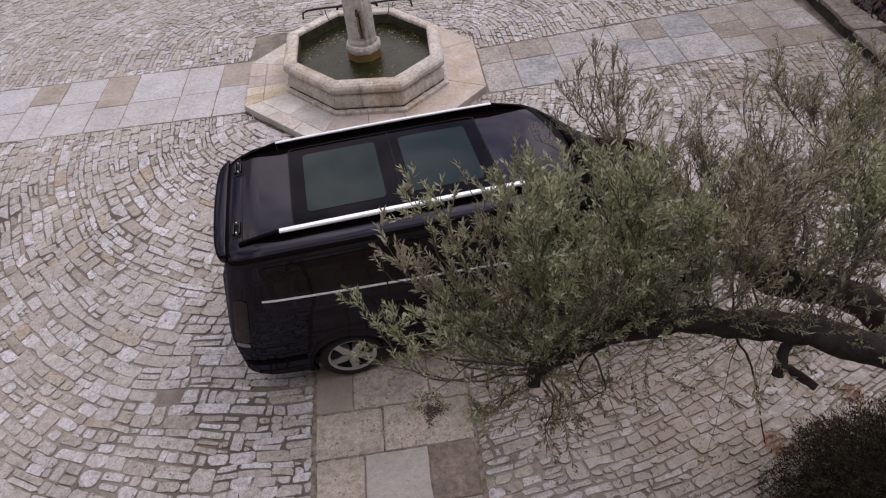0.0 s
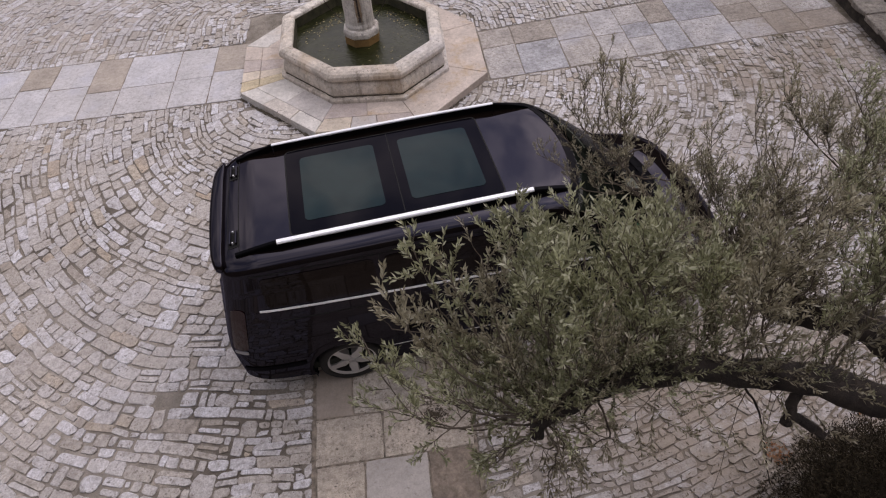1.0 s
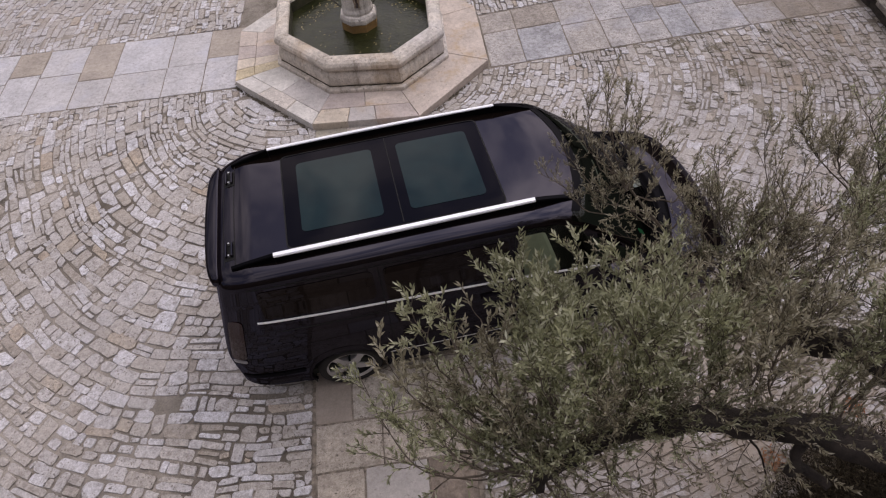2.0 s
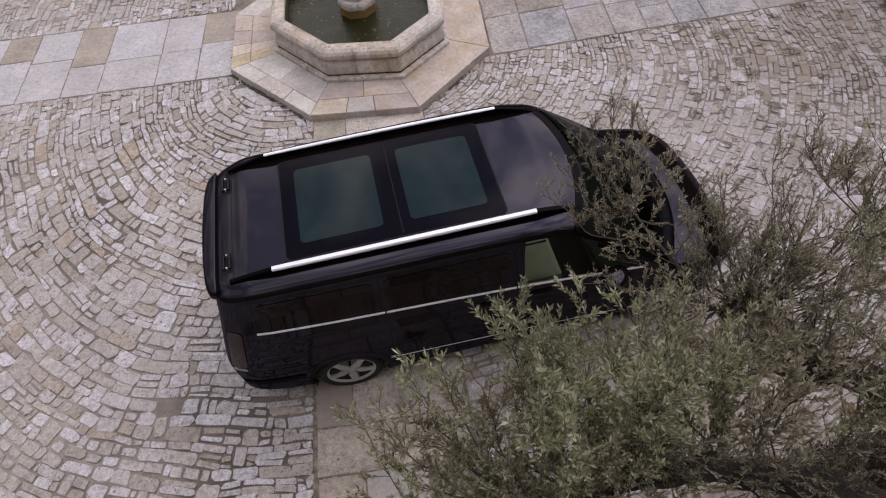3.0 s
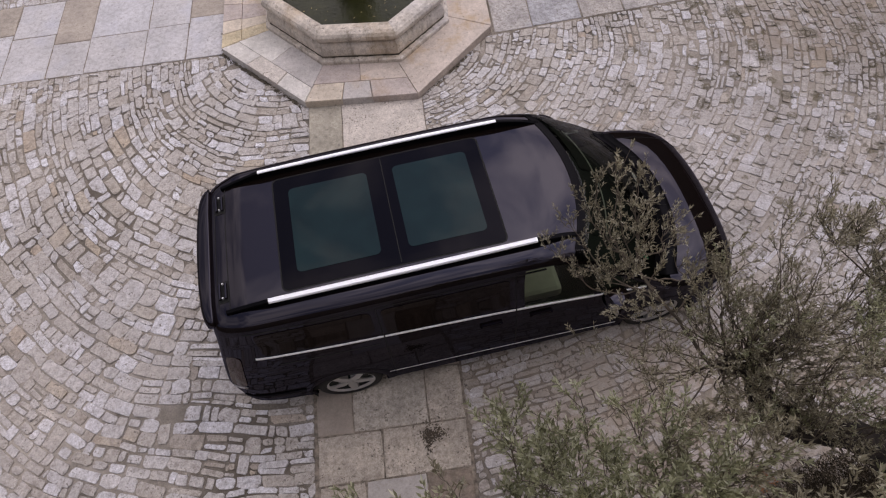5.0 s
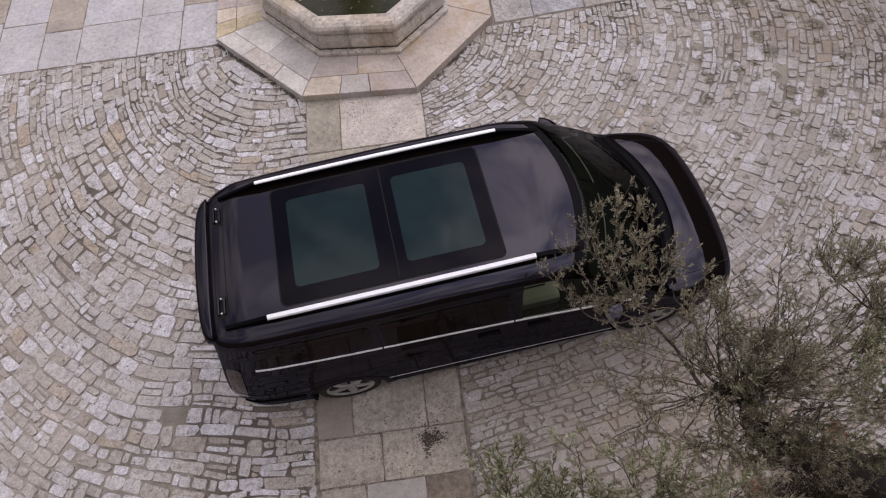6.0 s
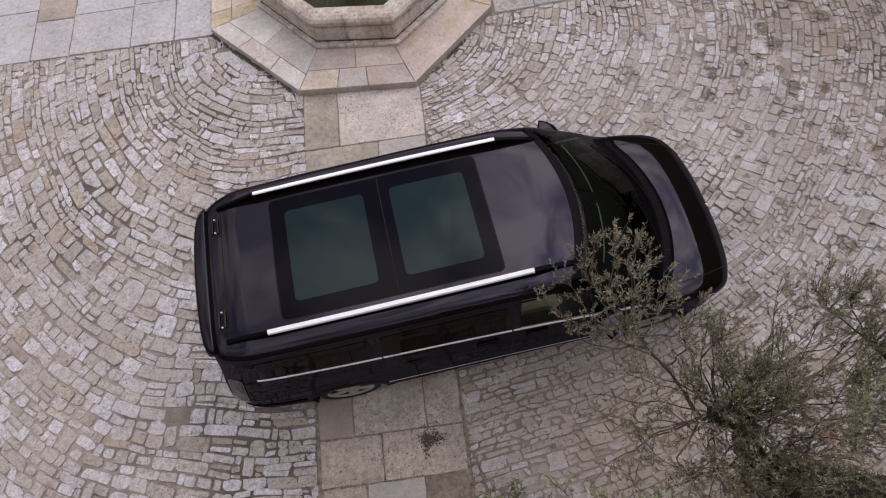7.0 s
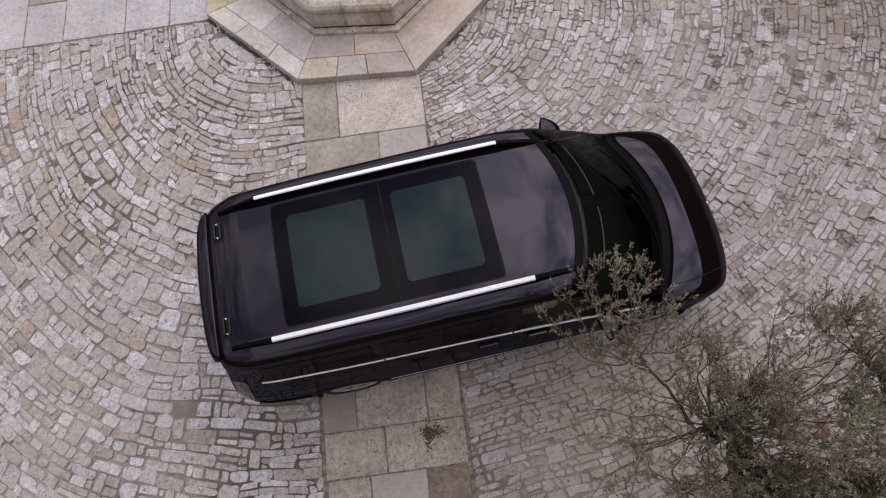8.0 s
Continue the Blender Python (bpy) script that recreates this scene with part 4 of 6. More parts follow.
def wheel(x, s):
    m = pose(x, s * 0.825, WHEEL_R) @ Matrix.Diagonal((1, s, 1, 1))
    bm = bmesh.new()
    lathe(bm, [(0.235, -0.10), (0.30, -0.11), (0.328, -0.08), (0.335, 0.0), (0.33, 0.06), (0.315, 0.095), (0.29, 0.105), (0.25, 0.10), (0.235, 0.085), (0.235, -0.10)], 48, m)
    tyre = part("tyre", bm, m_rubber, van, "black rubber tyre", smooth=True)
    bm = bmesh.new()
    lathe(bm, [(0.0, -0.02), (0.20, -0.03), (0.225, 0.0), (0.236, 0.07)], 48, m)
    part("rim_well", bm, m_alloydark, tyre, "dark wheel well", smooth=True)
    bm = bmesh.new()
    lathe(bm, [(0.222, 0.075), (0.238, 0.096), (0.248, 0.094), (0.240, 0.07)], 48, m)
    part("rim_lip", bm, m_alloy, tyre, "silver rim edge", smooth=True)
    for k in range(5):
        bm = bmesh.new()
        a = 2 * math.pi * k / 5 - math.pi / 2
        pts = []
        for r, w in ((0.04, 0.026), (0.09, 0.046), (0.112, 0.045), (0.15, 0.036), (0.20, 0.034), (0.236, 0.046)):
            pts.append((r, w))
        loop = [(r, -w) for r, w in pts] + [(r, w) for r, w in reversed(pts)]
        front = [bm.verts.new((r * math.cos(a) - w * math.sin(a), 0.088 - 0.10 * abs(r - 0.14) ** 1.5, r * math.sin(a) + w * math.cos(a))) for r, w in loop]
        back = [bm.verts.new((v.co.x, 0.02, v.co.z)) for v in front]
        bm.faces.new(front)
        for q in range(len(loop)):
            bm.faces.new((front[q], front[(q + 1) % len(loop)], back[(q + 1) % len(loop)], back[q]))
        bmesh.ops.transform(bm, matrix=m, verts=bm.verts)
        part("spoke", bm, m_alloy, tyre, "broad silver spoke")
    bm = bmesh.new()
    lathe(bm, [(0.0, 0.090), (0.032, 0.088), (0.036, 0.075), (0.075, 0.078), (0.078, 0.03)], 24, m)
    part("hub", bm, m_alloy, tyre, "silver hub", smooth=True)
    for k in range(5):
        bm = bmesh.new()
        a = 2 * math.pi * k / 5
        lathe(bm, [(0.0, 0.0), (0.010, 0.0), (0.011, -0.006)], 8, m @ pose(0.055 * math.cos(a), 0.0815, 0.055 * math.sin(a)))
        part("lug_hole", bm, m_gap, tyre)


for x in WHEELS:
    for s in (-1, 1):
        wheel(x, s)


def roof_patch(x0, x1, y0, y1, r, off, name, material, parent, label="", nx=30, ny=16, arc=0.0):
    """A panel with rounded corners laid on the roof."""
    bm = bmesh.new()
    grid = []
    for a in range(nx + 1):
        u = x0 + (x1 - x0) * (0.5 - 0.5 * math.cos(math.pi * a / nx))
        d = min(u - x0, x1 - u)
        c = r - math.sqrt(max(0, r * r - (r - d) ** 2)) if d < r else 0.0
        row = []
        for b in range(ny + 1):
            y = (y0 + c) + (y1 - y0 - 2 * c) * b / ny
            x = u + arc * (1 - (2 * y / (y1 - y0)) ** 2)
            row.append(bm.verts.new((lean(x, 1.85), y, roof_z(x, y) + off)))
        grid.append(row)
    for a in range(nx):
        for b in range(ny):
            bm.faces.new((grid[a][b], grid[a + 1][b], grid[a + 1][b + 1], grid[a][b + 1]))
    top = list(bm.faces)
    made = bmesh.ops.extrude_face_region(bm, geom=top)
    low = [v for v in made["geom"] if isinstance(v, bmesh.types.BMVert)]
    bmesh.ops.translate(bm, vec=(0, 0, -0.02), verts=low)
    return part(name, bm, material, parent, label, smooth=False)


roof_patch(-1.003, 0.903, -0.578, 0.578, 0.055, 0.002, "roof_seal", m_gap, van)
sunroof = roof_patch(-0.99, 0.89, -0.565, 0.565, 0.05, 0.004, "glass_roof", m_roofborder, van, "black-edged panoramic glass roof")
roof_patch(-0.86, -0.15, -0.43, 0.43, 0.045, 0.007, "roof_pane", m_roofglass, sunroof, "greenish dark glass pane")
roof_patch(0.085, 0.76, -0.43, 0.43, 0.045, 0.007, "roof_pane", m_roofglass, sunroof, "greenish dark glass pane")
roof_patch(-0.008, 0.0, -0.55, 0.55, 0.001, 0.006, "pane_joint", m_gap, sunroof)
for x0, w in ((-1.588, 0.010), (-1.536, 0.006), (-1.443, 0.007)):
    roof_patch(unlean(x0), unlean(x0 + w), -0.665, 0.665, 0.001, 0.0015, "roof_seam", m_gap, van, "", 2, 14, -0.012)
for y in (-0.436, 0.446):
    hinge = roof_patch(unlean(-1.532), unlean(-1.446), y - 0.098, y + 0.098, 0.010, 0.003, "hatch_hinge", m_gap, van, "black hatch hinge cover", 6, 6)
    for x0, x1, z1 in ((-1.521, -1.506, 1.877), (-1.470, -1.455, 1.880)):
        bm = bmesh.new()
        add_box(bm, x0, x1, y - 0.072, y + 0.072, 1.85, z1, 0.003)
        part("hinge_strap", bm, m_paint, hinge)
    for dy in (-0.066, 0.066):
        bm = bmesh.new()
        lathe(bm, [(0.0, 0.0), (0.007, 0.0), (0.009, -0.006), (0.009, -0.02)], 8, pose(-1.487, y + dy, 1.882, 90, 0, 0))
        part("hinge_bolt", bm, m_alloy, hinge)

# roof rails: bright bars on dark feet
for s in (-1, 1):
    def rail_bar(x0, x1, w, zt, zb, name, material, label, parent, n=24, taper=0.0):
        bm = bmesh.new()
        rings = []
        for a in range(n + 1):
            x = x0 + (x1 - x0) * a / n
            e = 1.0 if not taper else max(0.12, 1 - taper * a / n)
            y = s * (0.655 + 0.006 * (1 - (x / 1.1) ** 2) - (0.02 * (a / n) if taper else 0))
            base = roof_z(x, abs(y))
            z1 = zt + 0.008 * (1 - (x / 1.1) ** 2) if not taper else base + (zt - base) * e
            z0 = zb if not taper else base - 0.02
            prof = [(-w, z0), (-w, z1 - 0.008), (-w * 0.6, z1), (w * 0.6, z1), (w, z1 - 0.008), (w, z0)]
            rings.append([bm.verts.new((x, y + p, z - 0.28 * (s * p + w))) for p, z in prof])
        for a, b in zip(rings, rings[1:]):
            for k in range(6):
                bm.faces.new((a[k], a[(k + 1) % 6], b[(k + 1) % 6], b[k]))
        bm.faces.new(rings[0][::-1])
        bm.faces.new(rings[-1])
        return part(name, bm, material, parent, label)

    rail = rail_bar(-1.105, 1.115, 0.021, 1.953, 1.938, "roof_rail", m_chrome, "brushed aluminium roof rail", van)
    rail_bar(-1.10, 1.11, 0.0185, 1.9385, 1.84, "rail_base", m_trimblack, "black rail base", rail)
    rail_bar(1.117, 1.52, 0.022, 1.948, 1.8, "rail_end", m_trimblack, "black tapered rail end", rail, 12, 0.9)
    rail_bar(-1.107, -1.47, 0.0185, 1.952, 1.8, "rail_end", m_trimblack, "black tapered rail end", rail, 12, 0.9)

# tail spoiler: a gloss lip that stands off behind the roof's edge
bm = bmesh.new()
rings = []
for b in range(29):
    y = -0.685 + 1.37 * b / 28
    e = (abs(y) / 0.685) ** 10
    x1 = -1.725 + 0.035 * (y / 0.685) ** 2 + 0.035 * e
    z = 1.842 - 0.03 * (abs(y) / 0.685) ** 4
    prof = ((-1.594, z + 0.002), (-1.61, z + 0.004), (x1 + 0.035, z - 0.014), (x1 + 0.008, z - 0.028), (x1, z - 0.05), (x1 + 0.012, z - 0.105 + 0.03 * e), (x1 + 0.05, z - 0.135 + 0.04 * e), (-1.60, z - 0.12))
    rings.append([bm.verts.new((x, y, h)) for x, h in prof])
for a, b in zip(rings, rings[1:]):
    for k in range(8):
        bm.faces.new((a[k], a[(k + 1) % 8], b[(k + 1) % 8], b[k]))
bm.faces.new(rings[0])
bm.faces.new(rings[-1][::-1])
part("tail_spoiler", bm, m_paint, van, "gloss black spoiler lip over the tailgate", smooth=True)
# rear screen, dark glass on the sloping tail
bm = bmesh.new()
grid = [[bm.verts.new((-1.838 + 0.24 * (z - 0.85) - 0.004 - 0.02 * (1 - (y / 0.62) ** 2), y, z)) for z in np.linspace(1.22, 1.68, 7)] for y in np.linspace(-0.62, 0.62, 15)]
for a, b in zip(grid, grid[1:]):
    for k in range(6):
        bm.faces.new((a[k], a[k + 1], b[k + 1], b[k]))
part("rear_screen", bm, m_darkglass, van, "black rear screen", smooth=True)

# black band along the top of the windscreen
bm = bmesh.new()
grid = []
for b in range(33):
    y = -0.76 + 1.52 * b / 32
    grid.append([bm.verts.new((bow(x, y), y, roof_z(x, y) + 0.004)) for x in (1.452, 1.475, 1.50, 1.53)])
for a, b in zip(grid, grid[1:]):
    for k in range(3):
        bm.faces.new((a[k], a[k + 1], b[k + 1], b[k]))
part("windscreen_band", bm, m_trimblack, van, "black band at the top of the windscreen")

# bonnet seams, cowl, wipers
bm = bmesh.new()
grid = []
for b in range(33):
    y = -0.87 + 1.74 * b / 32
    grid.append([bm.verts.new((bow(x, y), y, roof_z(x, y) + dz)) for x, dz in ((2.30, 0.003), (2.36, 0.006), (2.42, 0.004), (2.45, 0.014), (2.50, 0.018), (2.535, 0.012), (2.55, 0.003), (2.551, -0.03))])
for a, b in zip(grid, grid[1:]):
    for k in range(7):
        bm.faces.new((a[k], a[k + 1], b[k + 1], b[k]))
cowl = part("cowl", bm, m_trimblack, van, "matt black cowl below the windscreen", smooth=True)
for k in range(9):
    bm = bmesh.new()
    y = -0.64 + 0.16 * k
    pts = [(bow(x, y), y, roof_z(x, y) + 0.020) for x in (2.455, 2.48, 2.51)]
    add_tube(bm, pts, [0.004] * 3, 4)
    part("cowl_rib", bm, m_gap, cowl)
for s in (-1, 1):
    bm = bmesh.new()
    pts = [(x, s * (0.80 - 0.05 * ((x - 2.55) / 0.7) ** 2 * 3.2)) for x in np.linspace(2.52, 3.2, 16)]
    add_tube(bm, [(bow(x, y), y, roof_z(x, y) + 0.0005) for x, y in pts], [0.004] * 16, 4)
    part("bonnet_gap", bm, m_gap, van)
for y0, y1, x1 in ((-0.60, 0.10, 2.22), (0.06, 0.74, 2.20)):
    bm = bmesh.new()
    pts = [(2.41 + (x1 - 2.41) * t ** 1.4, y0 + (y1 - y0) * t) for t in np.linspace(0, 1, 11)]
    add_tube(bm, [(bow(x, y), y, roof_z(x, y) + 0.020) for x, y in pts], [0.009, 0.008, 0.008, 0.007, 0.007, 0.007, 0.006, 0.006, 0.006, 0.005, 0.004], 5)
    wiper = part("wiper", bm, m_trimblack, van, "black wiper")
    bm = bmesh.new()
    add_tube(bm, [(bow(x, y) - 0.012, y, roof_z(x, y) + 0.010) for x, y in pts[3:]], [0.004] * 8, 4)
    part("wiper_blade", bm, m_gap, wiper)
bm = bmesh.new()
bmesh.ops.create_uvsphere(bm, u_segments=12, v_segments=8, radius=0.02)
bmesh.ops.scale(bm, vec=(0.5, 1, 1), verts=bm.verts)
bmesh.ops.translate(bm, vec=(3.235, 0, 0.845), verts=bm.verts)
part("bonnet_badge", bm, m_chromethin, van, "small round chrome badge", smooth=True)

# mirrors: a wedge-shaped shell, its glass, and the arm to the door
for s in (-1, 1):
    m = pose(1.79, s * 1.06, 1.20, 0, 0, s * -14)
    bm = bmesh.new()
    rings = []
    for k in range(13):
        t = k / 12
        x = -0.075 + 0.215 * t
        w = 0.118 * (1 - t ** 2.4) ** 0.6 + 0.004
        h = 0.105 * (1 - t ** 2.6) ** 0.55 + 0.004
        off = -0.030 * t
        rings.append([bm.verts.new((x, s * (off + w * math.copysign(abs(math.cos(q)) ** 0.75, math.cos(q))), h * math.copysign(abs(math.sin(q)) ** 0.75, math.sin(q)))) for q in (2 * math.pi * j / 20 for j in range(20))])
    for p, q in zip(rings, rings[1:]):
        for j in range(20):
            bm.faces.new((p[j], p[(j + 1) % 20], q[(j + 1) % 20], q[j]))
    bm.faces.new(rings[-1])
    bmesh.ops.transform(bm, matrix=m, verts=bm.verts)
    mirror = part("door_mirror", bm, m_paint, van, "black door mirror", smooth=True)
    bm = bmesh.new()
    bm.faces.new([bm.verts.new((-0.062, s * 0.104 * math.copysign(abs(math.cos(q)) ** 0.75, math.cos(q)), 0.092 * math.copysign(abs(math.sin(q)) ** 0.75, math.sin(q)))) for q in (2 * math.pi * j / 20 for j in range(20))])
    bmesh.ops.transform(bm, matrix=m, verts=bm.verts)
    part("mirror_glass", bm, m_mirror, mirror, "mirror glass")
    bm = bmesh.new()
    add_box(bm, 1.78, 1.87, min(s * 0.90, s * 1.02), max(s * 0.90, s * 1.02), 1.11, 1.15, 0.012)
    part("mirror_arm", bm, m_trimblack, mirror)

# cabin seen through the glass
bm = bmesh.new()
add_box(bm, 1.75, 2.36, -0.84, 0.84, 0.85, 1.02, 0.05)
part("dashboard", bm, m_dash, van, "charcoal dashboard")
for y0, y1 in ((-0.62, -0.06), (0.06, 0.62)):
    bm = bmesh.new()
    grid = []
    for b in range(9):
        y = y0 + (y1 - y0) * b / 8
        grid.append([bm.verts.new((bow(x, y), y, roof_z(x, y) - d)) for x, d in ((1.60, 0.035), (1.66, 0.04), (1.74, 0.05), (1.745, 0.062), (1.60, 0.055))])
    for a, b in zip(grid, grid[1:]):
        for k in range(5):
            bm.faces.new((a[k], a[(k + 1) % 5], b[(k + 1) % 5], b[k]))
    visor = part("sun_visor", bm, m_visor, van, "grey cloth sun visor")
    bm = bmesh.new()
    add_tube(bm, [(bow(1.75, y), y, roof_z(1.75, y) - 0.05) for y in np.linspace(y0, y1, 9)], [0.006] * 9, 6)
    part("visor_edge", bm, m_paleedge, visor, "pale piped edge")
bm = bmesh.new()
add_box(bm, 2.235, 2.245, -0.70, -0.645, 1.15, 1.22)
bmesh.ops.rotate(bm, verts=bm.verts, cent=(2.24, -0.67, 1.15), matrix=Matrix.Rotation(radians(-45), 3, "Y"))
part("sticker", bm, m_sticker, van, "small green windscreen sticker")
bm = bmesh.new()
lathe(bm, [(0.175 + 0.014 * math.cos(t), 0.014 * math.sin(t)) for t in np.linspace(0, 2 * math.pi, 9)], 28, pose(1.62, 0.42, 1.08, 0, 0, 90) @ pose(0, 0, 0, 28, 0, 0))
part("steering_wheel", bm, m_dash, van, "black steering wheel", smooth=True)
for y in (-0.43, 0.43):
    bm = bmesh.new()
    add_box(bm, 0.95, 1.45, y - 0.25, y + 0.25, 0.72, 0.88, 0.05)
    seat = part("front_seat", bm, m_seat, van, "beige leather front seat")
    bm = bmesh.new()
    add_box(bm, -0.07, 0.07, -0.25, 0.25, 0, 0.62, 0.05, pose(0.98, y, 0.85, 0, -14, 0))
    part("backrest", bm, m_seat, seat)
    bm = bmesh.new()
    add_box(bm, -0.05, 0.05, -0.13, 0.13, 0, 0.17, 0.04, pose(0.82, y, 1.48, 0, -10, 0))
    part("headrest", bm, m_seat, seat)


# ---- the olive tree ----
rnd = random.Random(11)
olive = thing("olive_tree", pose(0, 0, 0), "gnarled olive tree with thin grey-green leaves and pruned limbs", "tree")


def bend(points, n=8, wob=0.03, seed=0.0):
    """Points along a smooth crooked line."""
    pts = [Vector(p) for p in points]
    t = list(range(len(pts)))
    fs = [spline(t, [p[k] for p in pts]) for k in range(3)]
    out = []
    for i in range(n * (len(pts) - 1) + 1):
        u = i / n
        p = Vector([f(u) for f in fs])
        p += Vector((noise.noise(Vector((u * 2.1, seed, 0.0))), noise.noise(Vector((u * 2.1, seed, 7.0))), noise.noise(Vector((u * 2.1, seed, 13.0))))) * wob
        out.append(p)
    return out


def limb(points, r0, r1, name="limb", sides=10, wob=0.03, seed=0.0, mat=None):
    pts = bend(points, 8, wob, seed)
    n = len(pts) - 1
    bm = bmesh.new()
    add_tube(bm, pts, [r0 + (r1 - r0) * i / n for i in range(n + 1)], sides, True, 0.35)
    part(name, bm, mat or m_bark, olive, smooth=True)
    return pts


FORK = (3.75, -8.45, 1.75)
limb([(4.25, -8.85, -0.05), (4.05, -8.7, 0.8), FORK], 0.20, 0.13, "trunk", 14, 0.06, 1.0)
limb_a = limb([FORK, (3.1, -8.72, 2.55), (2.49, -8.62, 2.97), (2.14, -8.44, 3.0), (1.91, -8.38, 3.0), (1.65, -8.33, 3.02), (1.38, -8.33, 3.0), (1.08, -8.40, 3.0), (0.92, -8.48, 3.0)], 0.095, 0.040, "limb", 12, 0.02, 2.0)
limb_b = limb([FORK, (3.50, -8.08, 2.05), (3.10, -7.76, 2.25), (2.84, -7.69, 2.3), (2.68, -7.60, 2.3), (2.63, -7.42, 2.32), (2.66, -7.28, 2.35), (2.45, -7.25, 2.38)], 0.115, 0.066, "limb", 12, 0.02, 3.0)
limb_c = limb([FORK, (3.8, -7.9, 2.3), (3.6, -7.3, 2.55), (3.45, -6.95, 2.65)], 0.05, 0.018, "limb", 10, 0.04, 4.0)
# unseen limb, added to carry the crown that shades the paving
limb_d = limb([FORK, (3.85, -8.6, 2.3), (3.95, -8.65, 2.8), (4.0, -8.6, 3.1)], 0.07, 0.02, "limb", 10, 0.04, 8.0)
limb_e = limb([(2.46, -7.25, 2.40), (2.35, -7.25, 2.41), (2.27, -7.06, 2.44), (2.15, -6.92, 2.58), (2.02, -6.78, 2.70), (1.93, -6.64, 2.82)], 0.014, 0.006, "limb", 9, 0.012, 9.0, m_twig)
limb([(2.12, -8.46, 2.98), (2.10, -8.54, 2.86), (2.17, -8.58, 2.80), (2.24, -8.64, 2.77)], 0.027, 0.022, "cut_stub", 9, 0.02, 5.0)
limb([(2.10, -8.54, 2.86), (2.08, -8.57, 2.80)], 0.028, 0.025, "cut_stub", 9, 0.01, 6.0)
limb([(0.93, -8.475, 3.0), (0.91, -8.51, 2.94)], 0.036, 0.03, "cut_stub", 9, 0.01, 6.5)

# where the leafy branches end; each leaves the limb at its nearest part
TIPS_LEFT = [(0.50, -8.05, 3.72), (0.36, -8.13, 3.50), (0.60, -7.98, 3.62), (0.74, -8.08, 3.72), (0.93, -7.95, 3.76), (0.34, -8.06, 3.30), (0.50, -8.30, 3.22), (0.62, -7.85, 3.35), (0.75, -8.35, 3.20), (0.55, -8.15, 3.42)]
TIPS_MIDDLE = [(0.95, -7.60, 3.33), (1.12, -7.64, 3.28), (1.30, -7.66, 3.40), (1.48, -7.68, 3.40), (1.64, -7.76, 3.40), (1.05, -7.90, 3.56), (1.28, -7.97, 3.60), (1.50, -8.05, 3.60), (0.94, -8.16, 3.84), (0.90, -8.34, 3.70), (1.03, -8.26, 3.78), (1.23, -8.24, 3.86), (1.42, -8.22, 3.76), (1.00, -7.78, 3.22), (1.22, -7.78, 3.20), (1.38, -7.85, 3.12), (0.95, -7.98, 3.15)]
TIPS_RIGHT = [(1.81, -7.76, 3.20), (2.00, -7.85, 3.42), (2.19, -8.15, 3.68), (1.72, -8.05, 3.35), (1.92, -8.18, 3.60), (2.42, -8.10, 3.58), (2.65, -8.08, 3.50), (2.85, -8.25, 3.45), (2.15, -7.92, 3.35), (2.50, -8.30, 3.60)]
TIPS_BONNET = [(1.47, -6.45, 2.75), (1.58, -6.30, 2.85), (1.65, -6.23, 3.0), (1.75, -6.22, 3.1), (1.83, -6.23, 3.3), (1.87, -6.25, 3.40), (1.97, -6.30, 3.25), (2.06, -6.35, 3.1), (2.17, -6.43, 3.0), (2.31, -6.48, 2.9), (2.39, -6.61, 2.8), (2.16, -6.71, 2.85), (1.92, -6.70, 2.95), (1.70, -6.72, 2.85), (1.57, -6.58, 2.75), (1.79, -6.51, 3.15), (1.97, -6.56, 3.1)]
TIPS_KNUCKLE = [(2.44, -6.75, 3.05), (2.74, -6.68, 3.10), (2.92, -6.90, 3.05), (1.65, -7.20, 2.78), (1.88, -6.98, 2.85), (2.05, -7.40, 2.85), (2.62, -7.05, 3.15), (2.35, -7.0, 2.9), (2.8, -7.25, 3.0)]
TIPS_EAST = [(3.26, -6.72, 2.98), (3.38, -7.0, 3.0), (3.85, -6.75, 3.05), (3.05, -7.3, 3.1), (3.5, -7.3, 3.2), (4.1, -7.2, 3.05), (2.85, -7.5, 3.0), (3.2, -7.6, 3.2), (3.55, -7.8, 3.2), (2.9, -7.75, 3.1), (3.1, -7.9, 3.2), (2.7, -7.7, 2.95), (3.3, -7.65, 3.0), (3.0, -7.45, 2.9), (2.9, -6.72, 3.2), (3.15, -6.9, 3.35), (3.45, -6.85, 3.3), (3.7, -7.0, 3.3)]


TIPS_LOW = [(0.27, -8.03, 2.85), (0.15, -8.2, 2.85), (0.37, -8.17, 2.85), (0.45, -8.42, 2.85), (0.65, -8.19, 2.85), (0.6, -7.95, 2.95), (0.7, -8.51, 2.85), (0.13, -7.8, 2.85), (0.47, -8.0, 2.85)]
TIPS_HANG = [(1.22, -8.37, 2.6), (1.08, -8.47, 2.6), (0.97, -8.59, 2.6), (1.39, -8.48, 2.6), (0.9, -8.38, 2.6)]
TIPS_CORNER = [(2.76, -7.61, 2.8), (3.04, -7.49, 2.8), (3.0, -7.79, 2.8), (2.55, -7.73, 2.75), (2.76, -7.85, 2.8), (2.35, -7.77, 2.75), (3.11, -7.31, 2.8), (3.35, -7.07, 2.8), (3.2, -7.95, 2.8), (2.95, -8.1, 2.85)]

